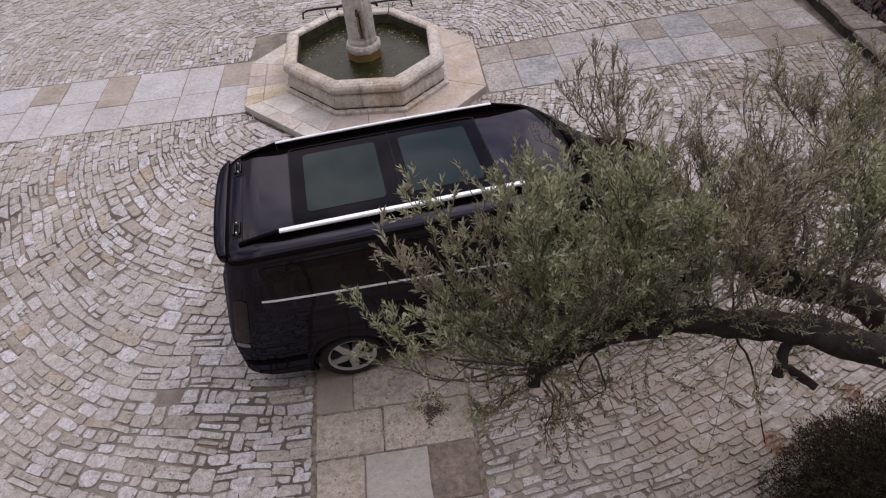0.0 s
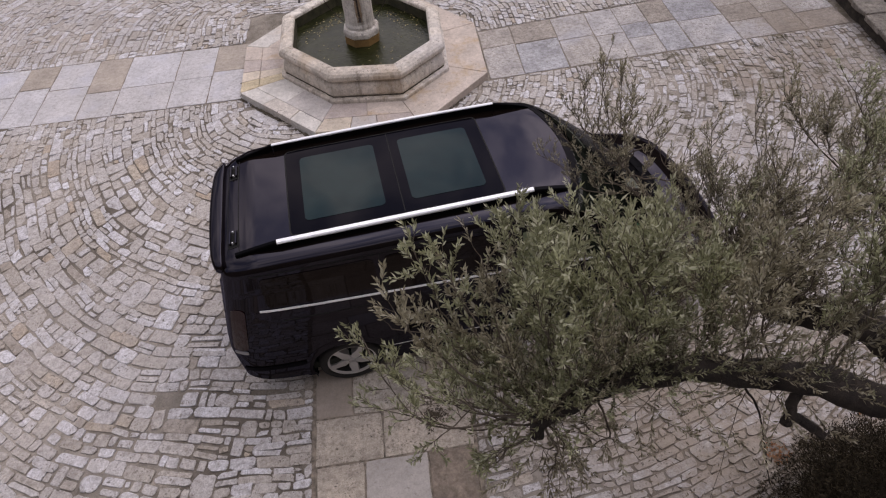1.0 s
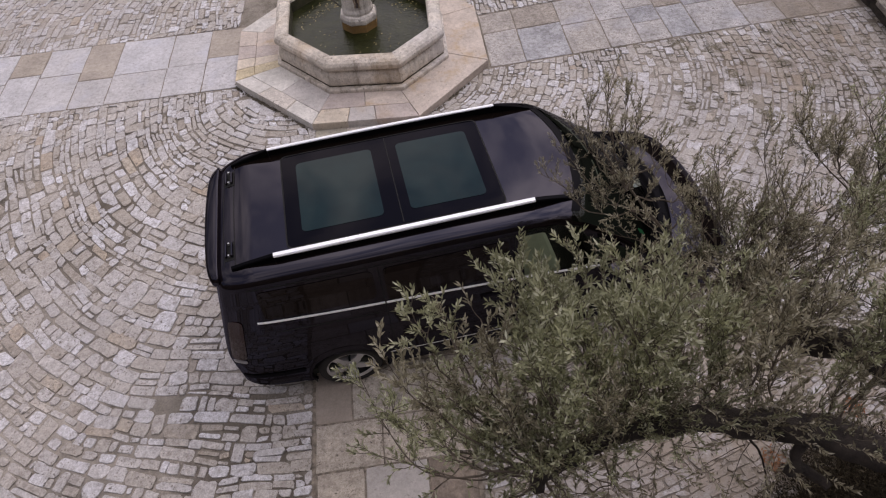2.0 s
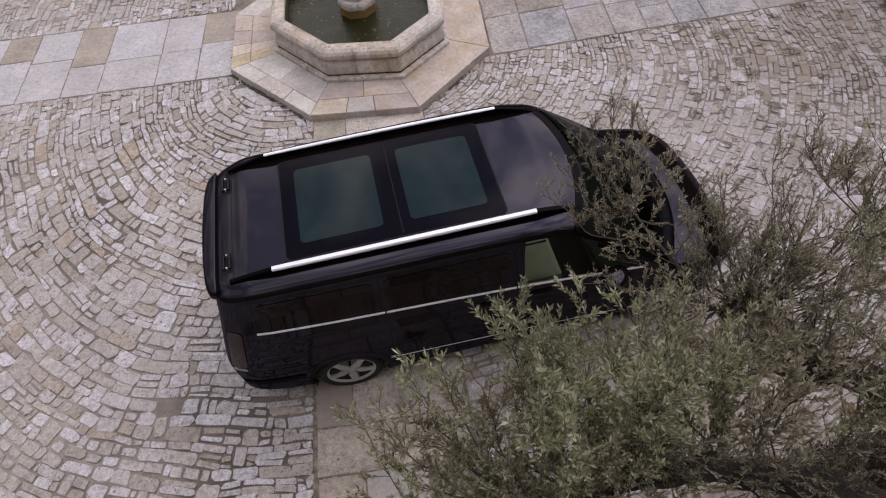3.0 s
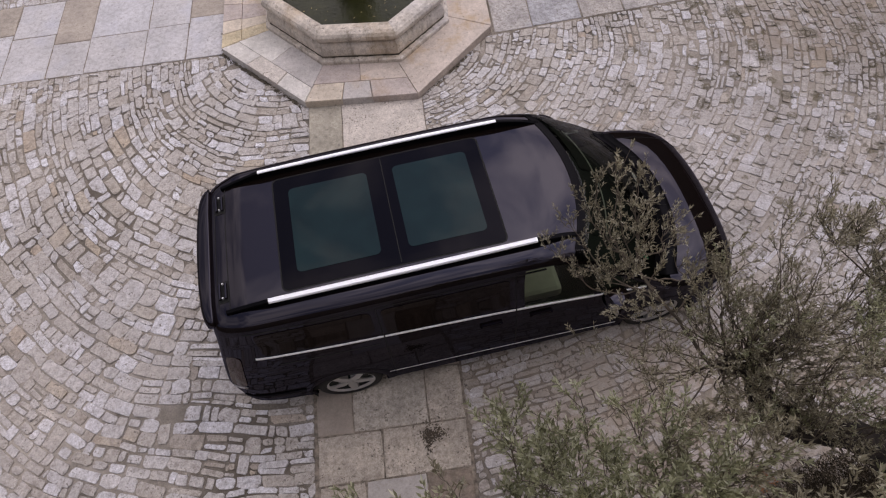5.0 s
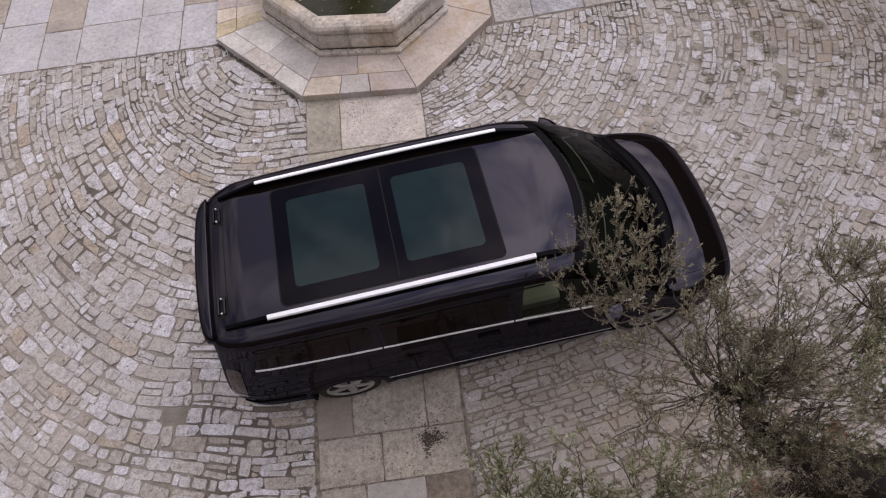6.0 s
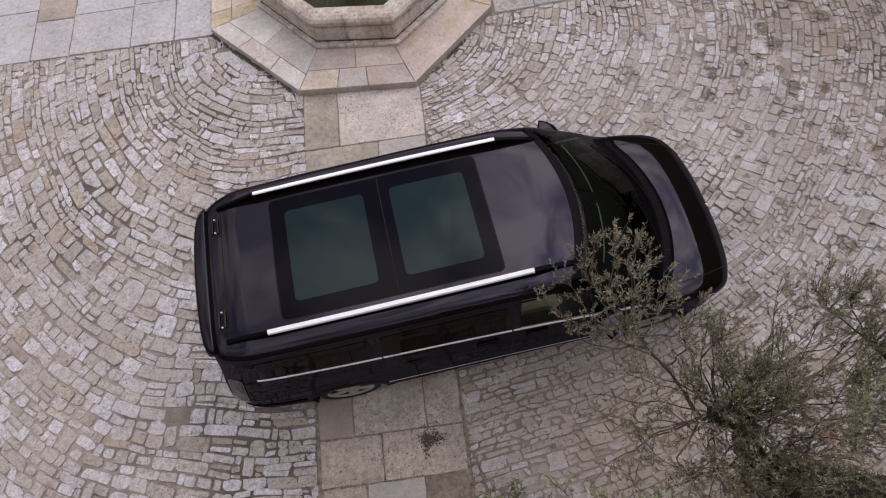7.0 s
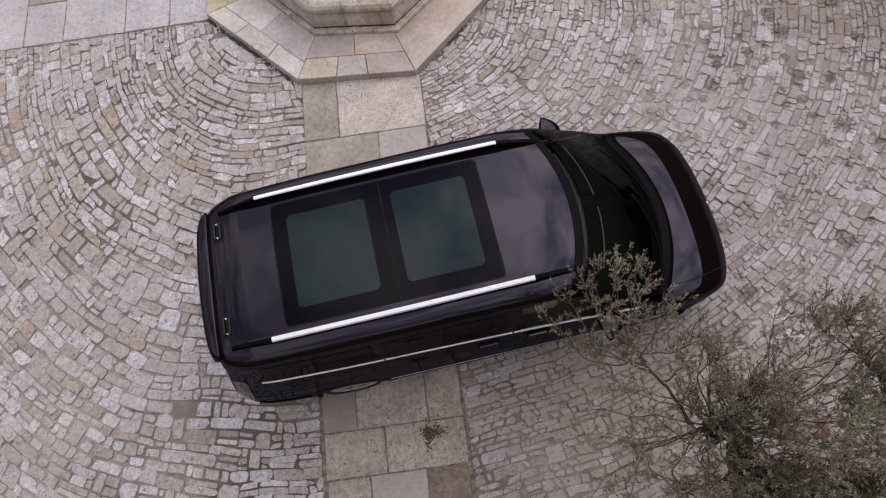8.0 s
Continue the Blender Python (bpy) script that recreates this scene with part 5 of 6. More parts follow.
TIPS_DENSE = [(2.79, -7.1, 2.9), (2.88, -7.22, 3.0), (3.13, -7.14, 2.9), (3.3, -7.0, 2.95), (2.86, -7.41, 3.1), (3.06, -7.37, 3.1), (2.64, -7.5, 3.1), (2.78, -7.63, 3.2), (2.97, -7.6, 3.2), (2.64, -7.31, 2.95), (2.62, -7.67, 3.2), (2.33, -7.58, 3.1), (3.48, -6.7, 2.9)]
TIPS_CROWN = [(2.48, -6.78, 2.79), (2.44, -6.75, 2.79), (2.68, -7.20, 2.89), (2.41, -7.01, 2.75), (2.46, -6.77, 2.74), (2.68, -7.22, 2.90), (2.78, -6.87, 2.76), (2.53, -7.15, 2.91), (2.80, -6.83, 2.84), (2.67, -7.02, 2.73), (2.54, -6.82, 2.93), (2.76, -7.06, 2.76), (2.70, -7.09, 2.92), (2.74, -7.04, 2.79), (2.65, -6.98, 2.72), (2.44, -7.15, 2.69), (2.30, -7.04, 2.76), (2.31, -6.94, 2.67), (2.46, -6.84, 2.69), (2.20, -6.99, 2.65), (2.23, -7.04, 2.67), (2.46, -7.68, 2.53), (2.26, -7.39, 2.71), (2.54, -7.42, 2.59), (2.35, -7.48, 2.51), (2.43, -7.67, 2.76), (2.54, -7.71, 2.50), (2.27, -7.67, 2.71), (2.34, -7.67, 2.67)]
TIPS_UNDER = [(2.19, -7.65, 2.58), (2.42, -7.54, 2.68), (2.42, -7.57, 2.69), (2.30, -7.53, 2.64), (2.25, -7.70, 2.73), (2.04, -7.57, 2.58), (2.10, -7.87, 2.70), (2.30, -7.68, 2.74), (1.96, -7.60, 2.72), (2.33, -7.68, 2.57)]
TIPS_SPREAD = [(1.55, -7.04, 2.6), (1.71, -7.27, 2.6), (1.87, -6.93, 2.6), (2.01, -7.1, 2.6), (1.58, -7.52, 2.6), (1.92, -7.43, 2.6), (2.24, -6.91, 2.6), (2.04, -7.64, 2.6), (1.77, -7.61, 2.6), (3.06, -6.88, 2.6), (3.22, -7.05, 2.6), (2.83, -7.14, 2.6), (3.45, -6.93, 2.6), (2.48, -6.72, 2.6)]
# outer crown out of view, added to block sky light from the paving
TIPS_SHADING = [(3.6, -8.6, 3.2), (4.0, -8.2, 3.3), (4.3, -8.8, 3.2), (3.9, -9.2, 3.1), (4.6, -8.3, 3.0), (3.5, -9.1, 3.3), (4.5, -7.8, 3.1), (3.7, -8.3, 3.5), (4.8, -7.5, 3.0)]


def add_leaf(verts, faces, base, d, up, length, width):
    side = d.cross(up)
    if side.length < 1e-3:
        side = d.cross(Vector((1, 0.2, 0)))
    side.normalize()
    nrm = side.cross(d)
    k = len(verts)
    mid = base + d * length * 0.5 - nrm * length * 0.03
    verts += [base, mid + side * width, base + d * length - nrm * length * 0.12, mid - side * width]
    faces += [(k, k + 1, k + 2), (k, k + 2, k + 3)]


def twig_at(bm, verts, faces, p, d, length, leaves=True, size=1.0):
    """A thin shoot with pairs of narrow leaves."""
    pts, q, cur = [p], p.copy(), d.copy()
    n = 6
    for i in range(n):
        cur = (cur + Vector((rnd.gauss(0, 0.14), rnd.gauss(0, 0.14), rnd.gauss(0.10, 0.12)))).normalized()
        q = q + cur * length / n
        pts.append(q.copy())
    add_tube(bm, pts, [0.0022 - 0.0014 * i / n for i in range(n + 1)], 3, False)
    if not leaves:
        return pts
    # bare low on the shoot, a tuft of leaves towards its tip
    count = max(6, int(length / 0.0155))
    for i in range(1, count + 1):
        u = min(0.999, 0.30 + 0.70 * (i / count) ** 0.8) * n
        k = min(int(u), n - 1)
        base = pts[k].lerp(pts[k + 1], u - k)
        ax = (pts[k + 1] - pts[k]).normalized()
        a = i * 1.57 + rnd.uniform(-0.8, 0.8)
        e1 = ax.cross(Vector((0.2, 0.3, 0.9))).normalized()
        out = e1 * math.cos(a) + ax.cross(e1) * math.sin(a)
        for s in (1, -1):
            if rnd.random() < 0.22:
                continue
            dl = (ax * rnd.uniform(0.5, 1.1) + out * s * rnd.uniform(0.25, 0.85) + Vector((rnd.gauss(0, 0.15), rnd.gauss(0, 0.15), rnd.gauss(0.20, 0.2)))).normalized()
            add_leaf(verts, faces, base, dl, Vector((rnd.gauss(0, 0.7), rnd.gauss(0, 0.7), 1)).normalized(), size * rnd.uniform(0.025, 0.043), size * rnd.uniform(0.0040, 0.0058))
    return pts


def mesh_part(name, verts, faces, material, parent, label=""):
    me = bpy.data.meshes.new(name)
    me.from_pydata([tuple(v) for v in verts], [], faces)
    me.materials.append(material)
    ob = new(name, me)
    ob.parent = parent
    return tagged(ob, label, kind="stuff")


green_v, green_f, brown_v, brown_f = [], [], [], []
twigs = bmesh.new()


def leafy_branch(src, tip, count, reach, verts, faces, seed, size):
    tip = Vector(tip)
    low = [p for p in src if p.z < tip.z - 0.05 and (p - tip).length < 1.6] or src[len(src) // 2:]
    start = min(low, key=lambda p: (p - tip).length + 1.3 * rnd.random())
    mid = start.lerp(tip, 0.5) + Vector((rnd.gauss(0, 0.08), rnd.gauss(0, 0.08), rnd.gauss(-0.03, 0.05)))
    pts = limb([start, mid, tip], 0.0065, 0.002, "branch", 6, 0.04, seed, m_twig)
    n = len(pts) - 1
    main = (tip - start).normalized()
    for k in range(3):
        twig_at(twigs, verts, faces, pts[-1 - 2 * k], (main + Vector((rnd.gauss(0, 0.3), rnd.gauss(0, 0.3), 0.5))).normalized(), reach * rnd.uniform(0.7, 1.1), True, size)
    for k in range(count):
        u = rnd.uniform(0.12 if src is limb_a else 0.3, 1.0) ** 0.75
        i = min(int(u * n), n - 1)
        p = pts[i].lerp(pts[i + 1], u * n - i)
        d = (main * 0.6 + Vector((rnd.gauss(0, 0.45), rnd.gauss(0, 0.45), rnd.gauss(0.45, 0.35)))).normalized()
        shoot = twig_at(twigs, verts, faces, p, d, rnd.uniform(0.6, 1.3) * reach, True, size)
        for _ in range(rnd.choice((0, 1, 1, 2))):  # side shoots
            d2 = (d + Vector((rnd.gauss(0, 0.5), rnd.gauss(0, 0.5), rnd.gauss(0.2, 0.35)))).normalized()
            twig_at(twigs, verts, faces, shoot[rnd.choice((2, 3, 4))], d2, rnd.uniform(0.4, 0.8) * reach, True, size)


for ti, (src, tips, count, reach, vs, fs) in enumerate(((limb_a, TIPS_LEFT, 15, 0.15, green_v, green_f), (limb_a, TIPS_MIDDLE, 24, 0.19, green_v, green_f), (limb_a, TIPS_RIGHT, 25, 0.20, brown_v, brown_f), (limb_b, TIPS_KNUCKLE, 12, 0.19, brown_v, brown_f), (limb_e, TIPS_BONNET, 11, 0.13, brown_v, brown_f), (limb_c, TIPS_EAST, 29, 0.21, brown_v, brown_f), (limb_a, TIPS_LOW, 9, 0.15, green_v, green_f), (limb_a, TIPS_HANG, 4, 0.16, brown_v, brown_f), (limb_b, TIPS_DENSE, 6, 0.17, brown_v, brown_f), (limb_b, TIPS_CROWN, 5, 0.17, brown_v, brown_f), (limb_b, TIPS_CORNER, 8, 0.20, brown_v, brown_f), (limb_b, TIPS_UNDER, 6, 0.18, brown_v, brown_f), (limb_b, TIPS_SPREAD, 6, 0.19, brown_v, brown_f), (limb_d, TIPS_SHADING, 40, 0.26, brown_v, brown_f))):
    for tj, tip in enumerate(tips):
        # the eastern crown bears greener leaves here and there
        fresh = tips in (TIPS_EAST, TIPS_SHADING, TIPS_RIGHT, TIPS_CROWN) and tj % 2
        if tips is TIPS_LEFT and tj % 2:
            vs, fs = brown_v, brown_f
        elif tips is TIPS_LEFT:
            vs, fs = green_v, green_f
        leafy_branch(src, tip, count, reach, green_v if fresh else vs, green_f if fresh else fs, 20.0 + 20 * ti + tj, 0.80 if src in (limb_b, limb_c, limb_e) else 1.05)
lv, lf = brown_v, brown_f
# short young shoots standing close along the limbs
for src, count, lo in ((limb_a, 190, 0.25), (limb_b, 120, 0.3), (limb_c, 40, 0.4)):
    for k in range(count):
        p = src[rnd.randrange(int(len(src) * lo), len(src))]
        d = Vector((rnd.gauss(0, 0.5), rnd.gauss(0.15, 0.5), rnd.uniform(0.3, 1.0))).normalized()
        green = src is limb_a and rnd.random() < 0.35
        twig_at(twigs, green_v if green else lv, green_f if green else lf, p, d, rnd.uniform(0.12, 0.34), rnd.random() < 0.85, 0.8)
# a thick leafy mass round the end of the long limb
for k in range(120):
    p = limb_a[rnd.randrange(int(len(limb_a) * 0.6), int(len(limb_a) * 0.97))]
    d = Vector((rnd.gauss(-0.25, 0.6), rnd.gauss(0.3, 0.6), rnd.uniform(0.1, 1.0))).normalized()
    shoot = twig_at(twigs, green_v, green_f, p, d, rnd.uniform(0.15, 0.42), True, 0.8)
    twig_at(twigs, green_v, green_f, shoot[3], (d + Vector((rnd.gauss(0, 0.6), rnd.gauss(0, 0.6), 0.4))).normalized(), rnd.uniform(0.1, 0.2), True, 0.8)
# sprays of young shoots all along the limbs
for k in range(40):
    src = (limb_a, limb_b, limb_c, limb_b)[k % 4]
    i = rnd.randrange(int(len(src) * 0.38), len(src))
    p = src[i]
    d = Vector((rnd.gauss(0, 0.55), rnd.gauss(0.25, 0.5), rnd.uniform(0.35, 0.9))).normalized()
    ln = rnd.uniform(0.3, 0.6)
    spine = twig_at(twigs, lv, lf, p, d, ln, True, 0.8)
    for j in range(9):
        q = spine[rnd.randrange(2, 7)]
        d2 = (d * 0.7 + Vector((rnd.gauss(0, 0.55), rnd.gauss(0, 0.55), rnd.gauss(0.2, 0.4)))).normalized()
        twig_at(twigs, lv, lf, q, d2, rnd.uniform(0.12, 0.32), True, 0.8)
# thin hanging suckers below the long limb
for k in range(60):
    i = rnd.randrange(20, len(limb_a) - 1)
    p = limb_a[i]
    d = Vector((rnd.gauss(0, 0.5), rnd.gauss(-0.1, 0.4), -1 + rnd.uniform(0, 0.7))).normalized()
    twig_at(twigs, lv, lf, p, d, rnd.uniform(0.2, 0.55), k % 3 != 0, 0.9)
for a, b in (((1.90, -8.45, 2.93), (0.07, -0.03, -0.75)), ((1.88, -8.45, 2.93), (-0.18, -0.05, -0.45)), ((0.93, -8.56, 2.9), (0.12, 0.0, -0.5)), ((0.93, -8.56, 2.9), (0.0, 0.03, -0.45)), ((1.55, -8.35, 2.95), (-0.25, -0.1, -0.3)), ((2.0, -8.45, 2.95), (0.25, 0.0, -0.4))):
    d = Vector(b)
    twig_at(twigs, lv, lf, Vector(a), d.normalized(), d.length, False)
    twig_at(twigs, lv, lf, Vector(a) + d * 0.5, (d.normalized() + Vector((0.5, 0.1, 0.1))).normalized(), 0.22, True)
limb([(1.90, -8.42, 2.96), (2.00, -8.47, 2.78), (2.07, -8.53, 2.58), (2.13, -8.67, 2.30)], 0.0065, 0.003, "hanging_shoot", 6, 0.01, 77.0)
ob = part("twig_mass", twigs, m_twig, olive, "thin grey-brown shoots")
tagged(ob, kind="stuff")
mesh_part("leaves", green_v, green_f, m_leaf, olive, "narrow grey-green olive leaves")
mesh_part("leaves", brown_v, brown_f, m_leaf_dull, olive, "narrow dull brown-green olive leaves")


# ---- the dark shrub under the tree ----
shrub = thing("shrub", pose(4.07, -8.75, 0), "dense dark green needle-leaved shrub growing in the paving", "shrub")
bm = bmesh.new()
for k in range(26):
    a, r = rnd.uniform(0, 2 * math.pi), rnd.uniform(0.2, 0.75)
    add_tube(bm, [(0.1 * math.cos(a), 0.1 * math.sin(a), 0), (r * 0.6 * math.cos(a), r * 0.6 * math.sin(a), 0.45), (r * math.cos(a), r * math.sin(a), 0.85)], [0.016, 0.010, 0.005], 5)
tagged(part("stems", bm, m_bark, shrub, "thin woody stems"), kind="stuff")
sv, sf = [], []
for k in range(7000):
    a, e = rnd.uniform(0, 2 * math.pi), math.asin(rnd.uniform(-0.12, 1.0))
    wob = 1 + 0.20 * noise.noise(Vector((math.cos(a) * 2.2, math.sin(a) * 2.2, e * 2))) + 0.06 * noise.noise(Vector((math.cos(a) * 9, math.sin(a) * 9, e * 8)))
    r = rnd.uniform(0.72, 1.04) * wob
    p = Vector((1.06 * r * math.cos(a) * math.cos(e), 1.06 * r * math.sin(a) * math.cos(e), 0.10 + 0.95 * r * math.sin(e)))
    d0 = (p - Vector((0, 0, 0.1))).normalized()
    for j in range(10):
        d = (d0 * 0.7 + Vector((rnd.gauss(0, 0.7), rnd.gauss(0, 0.7), rnd.gauss(0.3, 0.5)))).normalized()
        add_leaf(sv, sf, p + Vector((rnd.gauss(0, 0.025), rnd.gauss(0, 0.025), rnd.gauss(0, 0.03))), d, Vector((rnd.gauss(0, 1), rnd.gauss(0, 1), 1)).normalized(), rnd.uniform(0.025, 0.055), 0.0042)
mesh_part("needles", sv, sf, m_shrubleaf, shrub, "dark green needles")

core = bmesh.new()
bmesh.ops.create_icosphere(core, subdivisions=4, radius=1.0)
for v in core.verts:
    k = 0.79 + 0.16 * noise.noise(v.co * 3.1) + 0.05 * noise.noise(v.co * 11)
    v.co = Vector((v.co.x * k * 1.0, v.co.y * k * 1.0, max(0.02, 0.10 + v.co.z * k * 0.88)))
part("inner_growth", core, m_shrubleaf, shrub, "shaded inner growth", smooth=True)


# ---- fallen leaves under the tree ----
litter = thing("leaf_litter", pose(0, 0, 0), "scattered dry fallen leaves on the paving under the tree", "leaves", kind="stuff")
wv, wf = [], []
for k in range(650):
    p = Vector((rnd.gauss(2.8, 1.0), rnd.gauss(-8.1, 0.7), 0.016))
    a = rnd.uniform(0, 2 * math.pi)
    add_leaf(wv, wf, p, Vector((math.cos(a), math.sin(a), rnd.uniform(-0.05, 0.25))).normalized(), Vector((rnd.gauss(0, 0.3), rnd.gauss(0, 0.3), 1)).normalized(), rnd.uniform(0.025, 0.05), 0.005)
mesh_part("fallen_leaves", wv, wf, m_leaf_dry, litter)


# ---- dry orange tufts on the paving ----
for x, y, r in ((3.46, -7.74, 0.12), (4.42, -7.40, 0.10)):
    ov, of = [], []
    for k in range(90):
        a, q = rnd.uniform(0, 2 * math.pi), r * math.sqrt(rnd.random())
        d = Vector((rnd.gauss(0, 1), rnd.gauss(0, 1), rnd.uniform(0.1, 0.7))).normalized()
        add_leaf(ov, of, Vector((q * math.cos(a), q * math.sin(a), 0.012)), d, Vector((0.1, 0.2, 1)), rnd.uniform(0.02, 0.05), 0.006)
    tuft = thing("dry_weed", pose(x, y, 0), "small dried orange weed in a paving joint", "weed", "dry weeds in the paving")
    me = bpy.data.meshes.new("dry_leaves")
    me.from_pydata([tuple(v) for v in ov], [], of)
    me.materials.append(m_dryleaf)
    ob = tagged(new("dry_leaf_clump", me), kind="stuff")
    ob.parent = tuft


# a dead dark weed flat on the slabs
dv, df = [], []
for k in range(300):
    q = Vector((rnd.gauss(0.01, 0.065), rnd.gauss(0, 0.036), 0.011)) if k < 200 else Vector((rnd.gauss(-0.05, 0.02), rnd.gauss(-0.03, 0.07), 0.011))
    a = rnd.uniform(0, 2 * math.pi)
    add_leaf(dv, df, q, Vector((math.cos(a), math.sin(a), rnd.uniform(0.0, 0.25))).normalized(), Vector((0.1, 0.2, 1)), rnd.uniform(0.015, 0.045), 0.006)
dead = thing("dead_weed", pose(0.41, -6.9, 0), "withered dark weed lying flat on a limestone slab", "weed")
me = bpy.data.meshes.new("withered_leaves")
me.from_pydata([tuple(v) for v in dv], [], df)
me.materials.append(m_leaf_dark)
ob = tagged(new("withered_leaves", me), kind="stuff")
ob.parent = dead


# ---- the paving: two slab strips that cross at the fountain ----
def slab(parent, poly, material, seed, z=0.004, name="slab"):
    r = random.Random(seed)
    fine = []
    for i in range(4):
        a, b = Vector(poly[i]), Vector(poly[(i + 1) % 4])
        for k in range(5):
            j = 0.010 if k == 0 else 0.0045
            fine.append(tuple(a.lerp(b, (k + (r.uniform(-0.2, 0.2) if k else 0.0)) / 5) + Vector((r.uniform(-j, j), r.uniform(-j, j)))))
    poly = fine
    bm = bmesh.new()
    add_prism(bm, poly, -0.05, z + r.uniform(-0.003, 0.004), 0.006)
    return part(name, bm, material, parent)


def rect(x0, x1, y0, y1, g=0.007):
    return [(x0 + g, y0 + g), (x1 - g, y0 + g), (x1 - g, y1 - g), (x0 + g, y1 - g)]


strip_south = thing("pavement_1", pose(0, 0, 0), "strip of worn limestone slabs leading to the fountain", "pavement", kind="structure")
ROWS_A = [
    (-3.13, -2.15, (-0.80, -0.34, 0.79)), (-3.95, -3.13, (-0.80, 0.15, 0.78)), (-4.8, -3.95, (-0.79, -0.1, 0.78)), (-5.6, -4.8, (-0.78, 0.25, 0.78)), (-6.2, -5.6, (-0.78, -0.2, 0.78)),
    (-6.78, -6.2, (-0.77, -0.39, 0.39, 0.77)), (-7.26, -6.78, (-0.76, -0.10, 0.77)), (-7.80, -7.26, (-0.75, -0.29, 0.31, 0.76)), (-8.5, -7.80, (-0.75, 0.1, 0.75)), (-9.3, -8.5, (-0.75, -0.2, 0.75)),
    (-10.2, -9.3, (-0.75, 0.2, 0.75)), (-11.28, -10.2, (-0.75, -0.1, 0.75)),
]
SLAB_KIND = {(0, 0): m_slab_green, (0, 1): m_slab_rough, (1, 0): m_slab_green, (1, 1): m_slab_grey, (2, 0): m_slab_green, (3, 1): m_slab_green, (5, 0): m_slab_smooth, (7, 1): m_slab_grey, (7, 2): m_slab_brown}
for i, (y0, y1, xs) in enumerate(ROWS_A):
    for j, (x0, x1) in enumerate(zip(xs, xs[1:])):
        slab(strip_south, rect(x0, x1, y0, y1), SLAB_KIND.get((i, j), m_slab), 100 + 10 * i + j)

strip_west = thing("pavement_2", pose(0, 0, 0), "strip of large grey limestone slabs beside the fountain", "pavement", kind="structure")
COLS_B = [(-2.65, -2.0, 0.0), (-3.30, -2.65, -0.12), (-4.20, -3.30, -0.15), (-4.78, -4.20, -0.19), (-5.48, -4.78, 0.05), (-6.02, -5.48, 0.15), (-6.75, -6.02, -0.02), (-7.5, -6.75, 0.1), (-8.3, -7.5, -0.1), (-9.1, -8.3, 0.05), (-10.0, -9.1, -0.1)]
for i, (x0, x1, ym) in enumerate(COLS_B):
    for j, (y0, y1) in enumerate(((-0.93, ym), (ym, 0.85))):
        slab(strip_west, rect(x0, x1, y0, y1), m_slab_tan if (i, j) in ((3, 1), (0, 1), (5, 1), (7, 0)) else m_slab_pale, 300 + 10 * i + j)

strip_east = thing("pavement_3", pose(0, 0, 0), "strip of mixed limestone slabs from the fountain to the planted bed", "pavement", kind="structure")


def east(x, v):
    """v from 0 at the strip's near edge to 1 at its far edge."""
    y0 = -1.27 + (x - 2.0) * 0.055
    y1 = 0.25 + (x - 2.0) * 0.105
    return (x + 0.04 * (v - 0.5), y0 + (y1 - y0) * v)


COLS_C = [(2.0, 2.58, (0.62,)), (2.58, 3.34, (0.6,)), (3.34, 3.98, (0.52,)), (3.98, 4.50, (0.48,)), (4.50, 5.0, (0.34, 0.62)), (5.0, 5.48, (0.55,)), (5.48, 6.33, (0.5,)), (6.33, 6.95, (0.33, 0.65)), (6.95, 7.5, (0.4,)), (7.5, 8.25, (0.3, 0.7))]
for i, (x0, x1, cuts) in enumerate(COLS_C):
    vs = (0.0, *cuts, 1.0)
    for j, (v0, v1) in enumerate(zip(vs, vs[1:])):
        p = [east(x0, v0), east(x1, v0), east(x1, v1), east(x0, v1)]
        c = sum((Vector(q) for q in p), Vector((0, 0))) / 4
        p = [tuple(c + (Vector(q) - c) * 0.975) for q in p]
        slab(strip_east, p, m_slab_blue if (i, j) in ((1, 0), (4, 1), (6, 1), (5, 0)) else m_slab_dun if (i, j) in ((5, 1), (7, 1), (8, 0), (1, 1)) else m_slab_worn, 500 + 10 * i + j)


# dark mortar bedding seen in the joints of the slabs
for strip, poly in ((strip_south, [(-0.80, -11.28), (0.79, -11.28), (0.79, -2.1), (-0.80, -2.1)]), (strip_west, [(-10.0, -0.93), (-2.0, -0.93), (-2.0, 0.85), (-10.0, 0.85)]), (strip_east, [east(2.0, 0.0), east(8.25, 0.0), east(8.25, 1.0), east(2.0, 1.0)])):
    bm = bmesh.new()
    add_prism(bm, poly, -0.06, -0.003)
    part("bedding", bm, m_bedding, strip, "dark mortar in the joints")


# ---- the planted bed along the east side ----
bed = thing("planter_bed", pose(8.12, -2.4, 0, 0, 0, -6.3), "low border of rough stones round a planted bed", "planter")
yy, k = -9.0, 0
br = random.Random(5)
while yy < 9.0:
    ln = br.uniform(0.4, 0.8)
    bm = bmesh.new()
    top = 0.27 + br.uniform(-0.03, 0.03)
    add_box(bm, -0.02 + br.uniform(-0.06, 0.04), 0.42 + br.uniform(-0.10, 0.14), yy + 0.015, yy + ln - 0.015, top - 0.09, top, 0.02)
    bmesh.ops.subdivide_edges(bm, edges=bm.edges, cuts=1, use_grid_fill=True)
    for v in bm.verts:
        v.co += Vector((noise.noise(v.co * 5), noise.noise(v.co * 5 + Vector((9, 0, 0))), noise.noise(v.co * 7 + Vector((0, 9, 0))) * 0.6)) * 0.05
    part("border_stone", bm, m_wallstone, bed)
    yy += ln
bm = bmesh.new()
add_box(bm, 0.03, 0.38, -9.0, 9.0, -0.05, 0.19)
bmesh.ops.subdivide_edges(bm, edges=[e for e in bm.edges if e.calc_length() > 5], cuts=60)
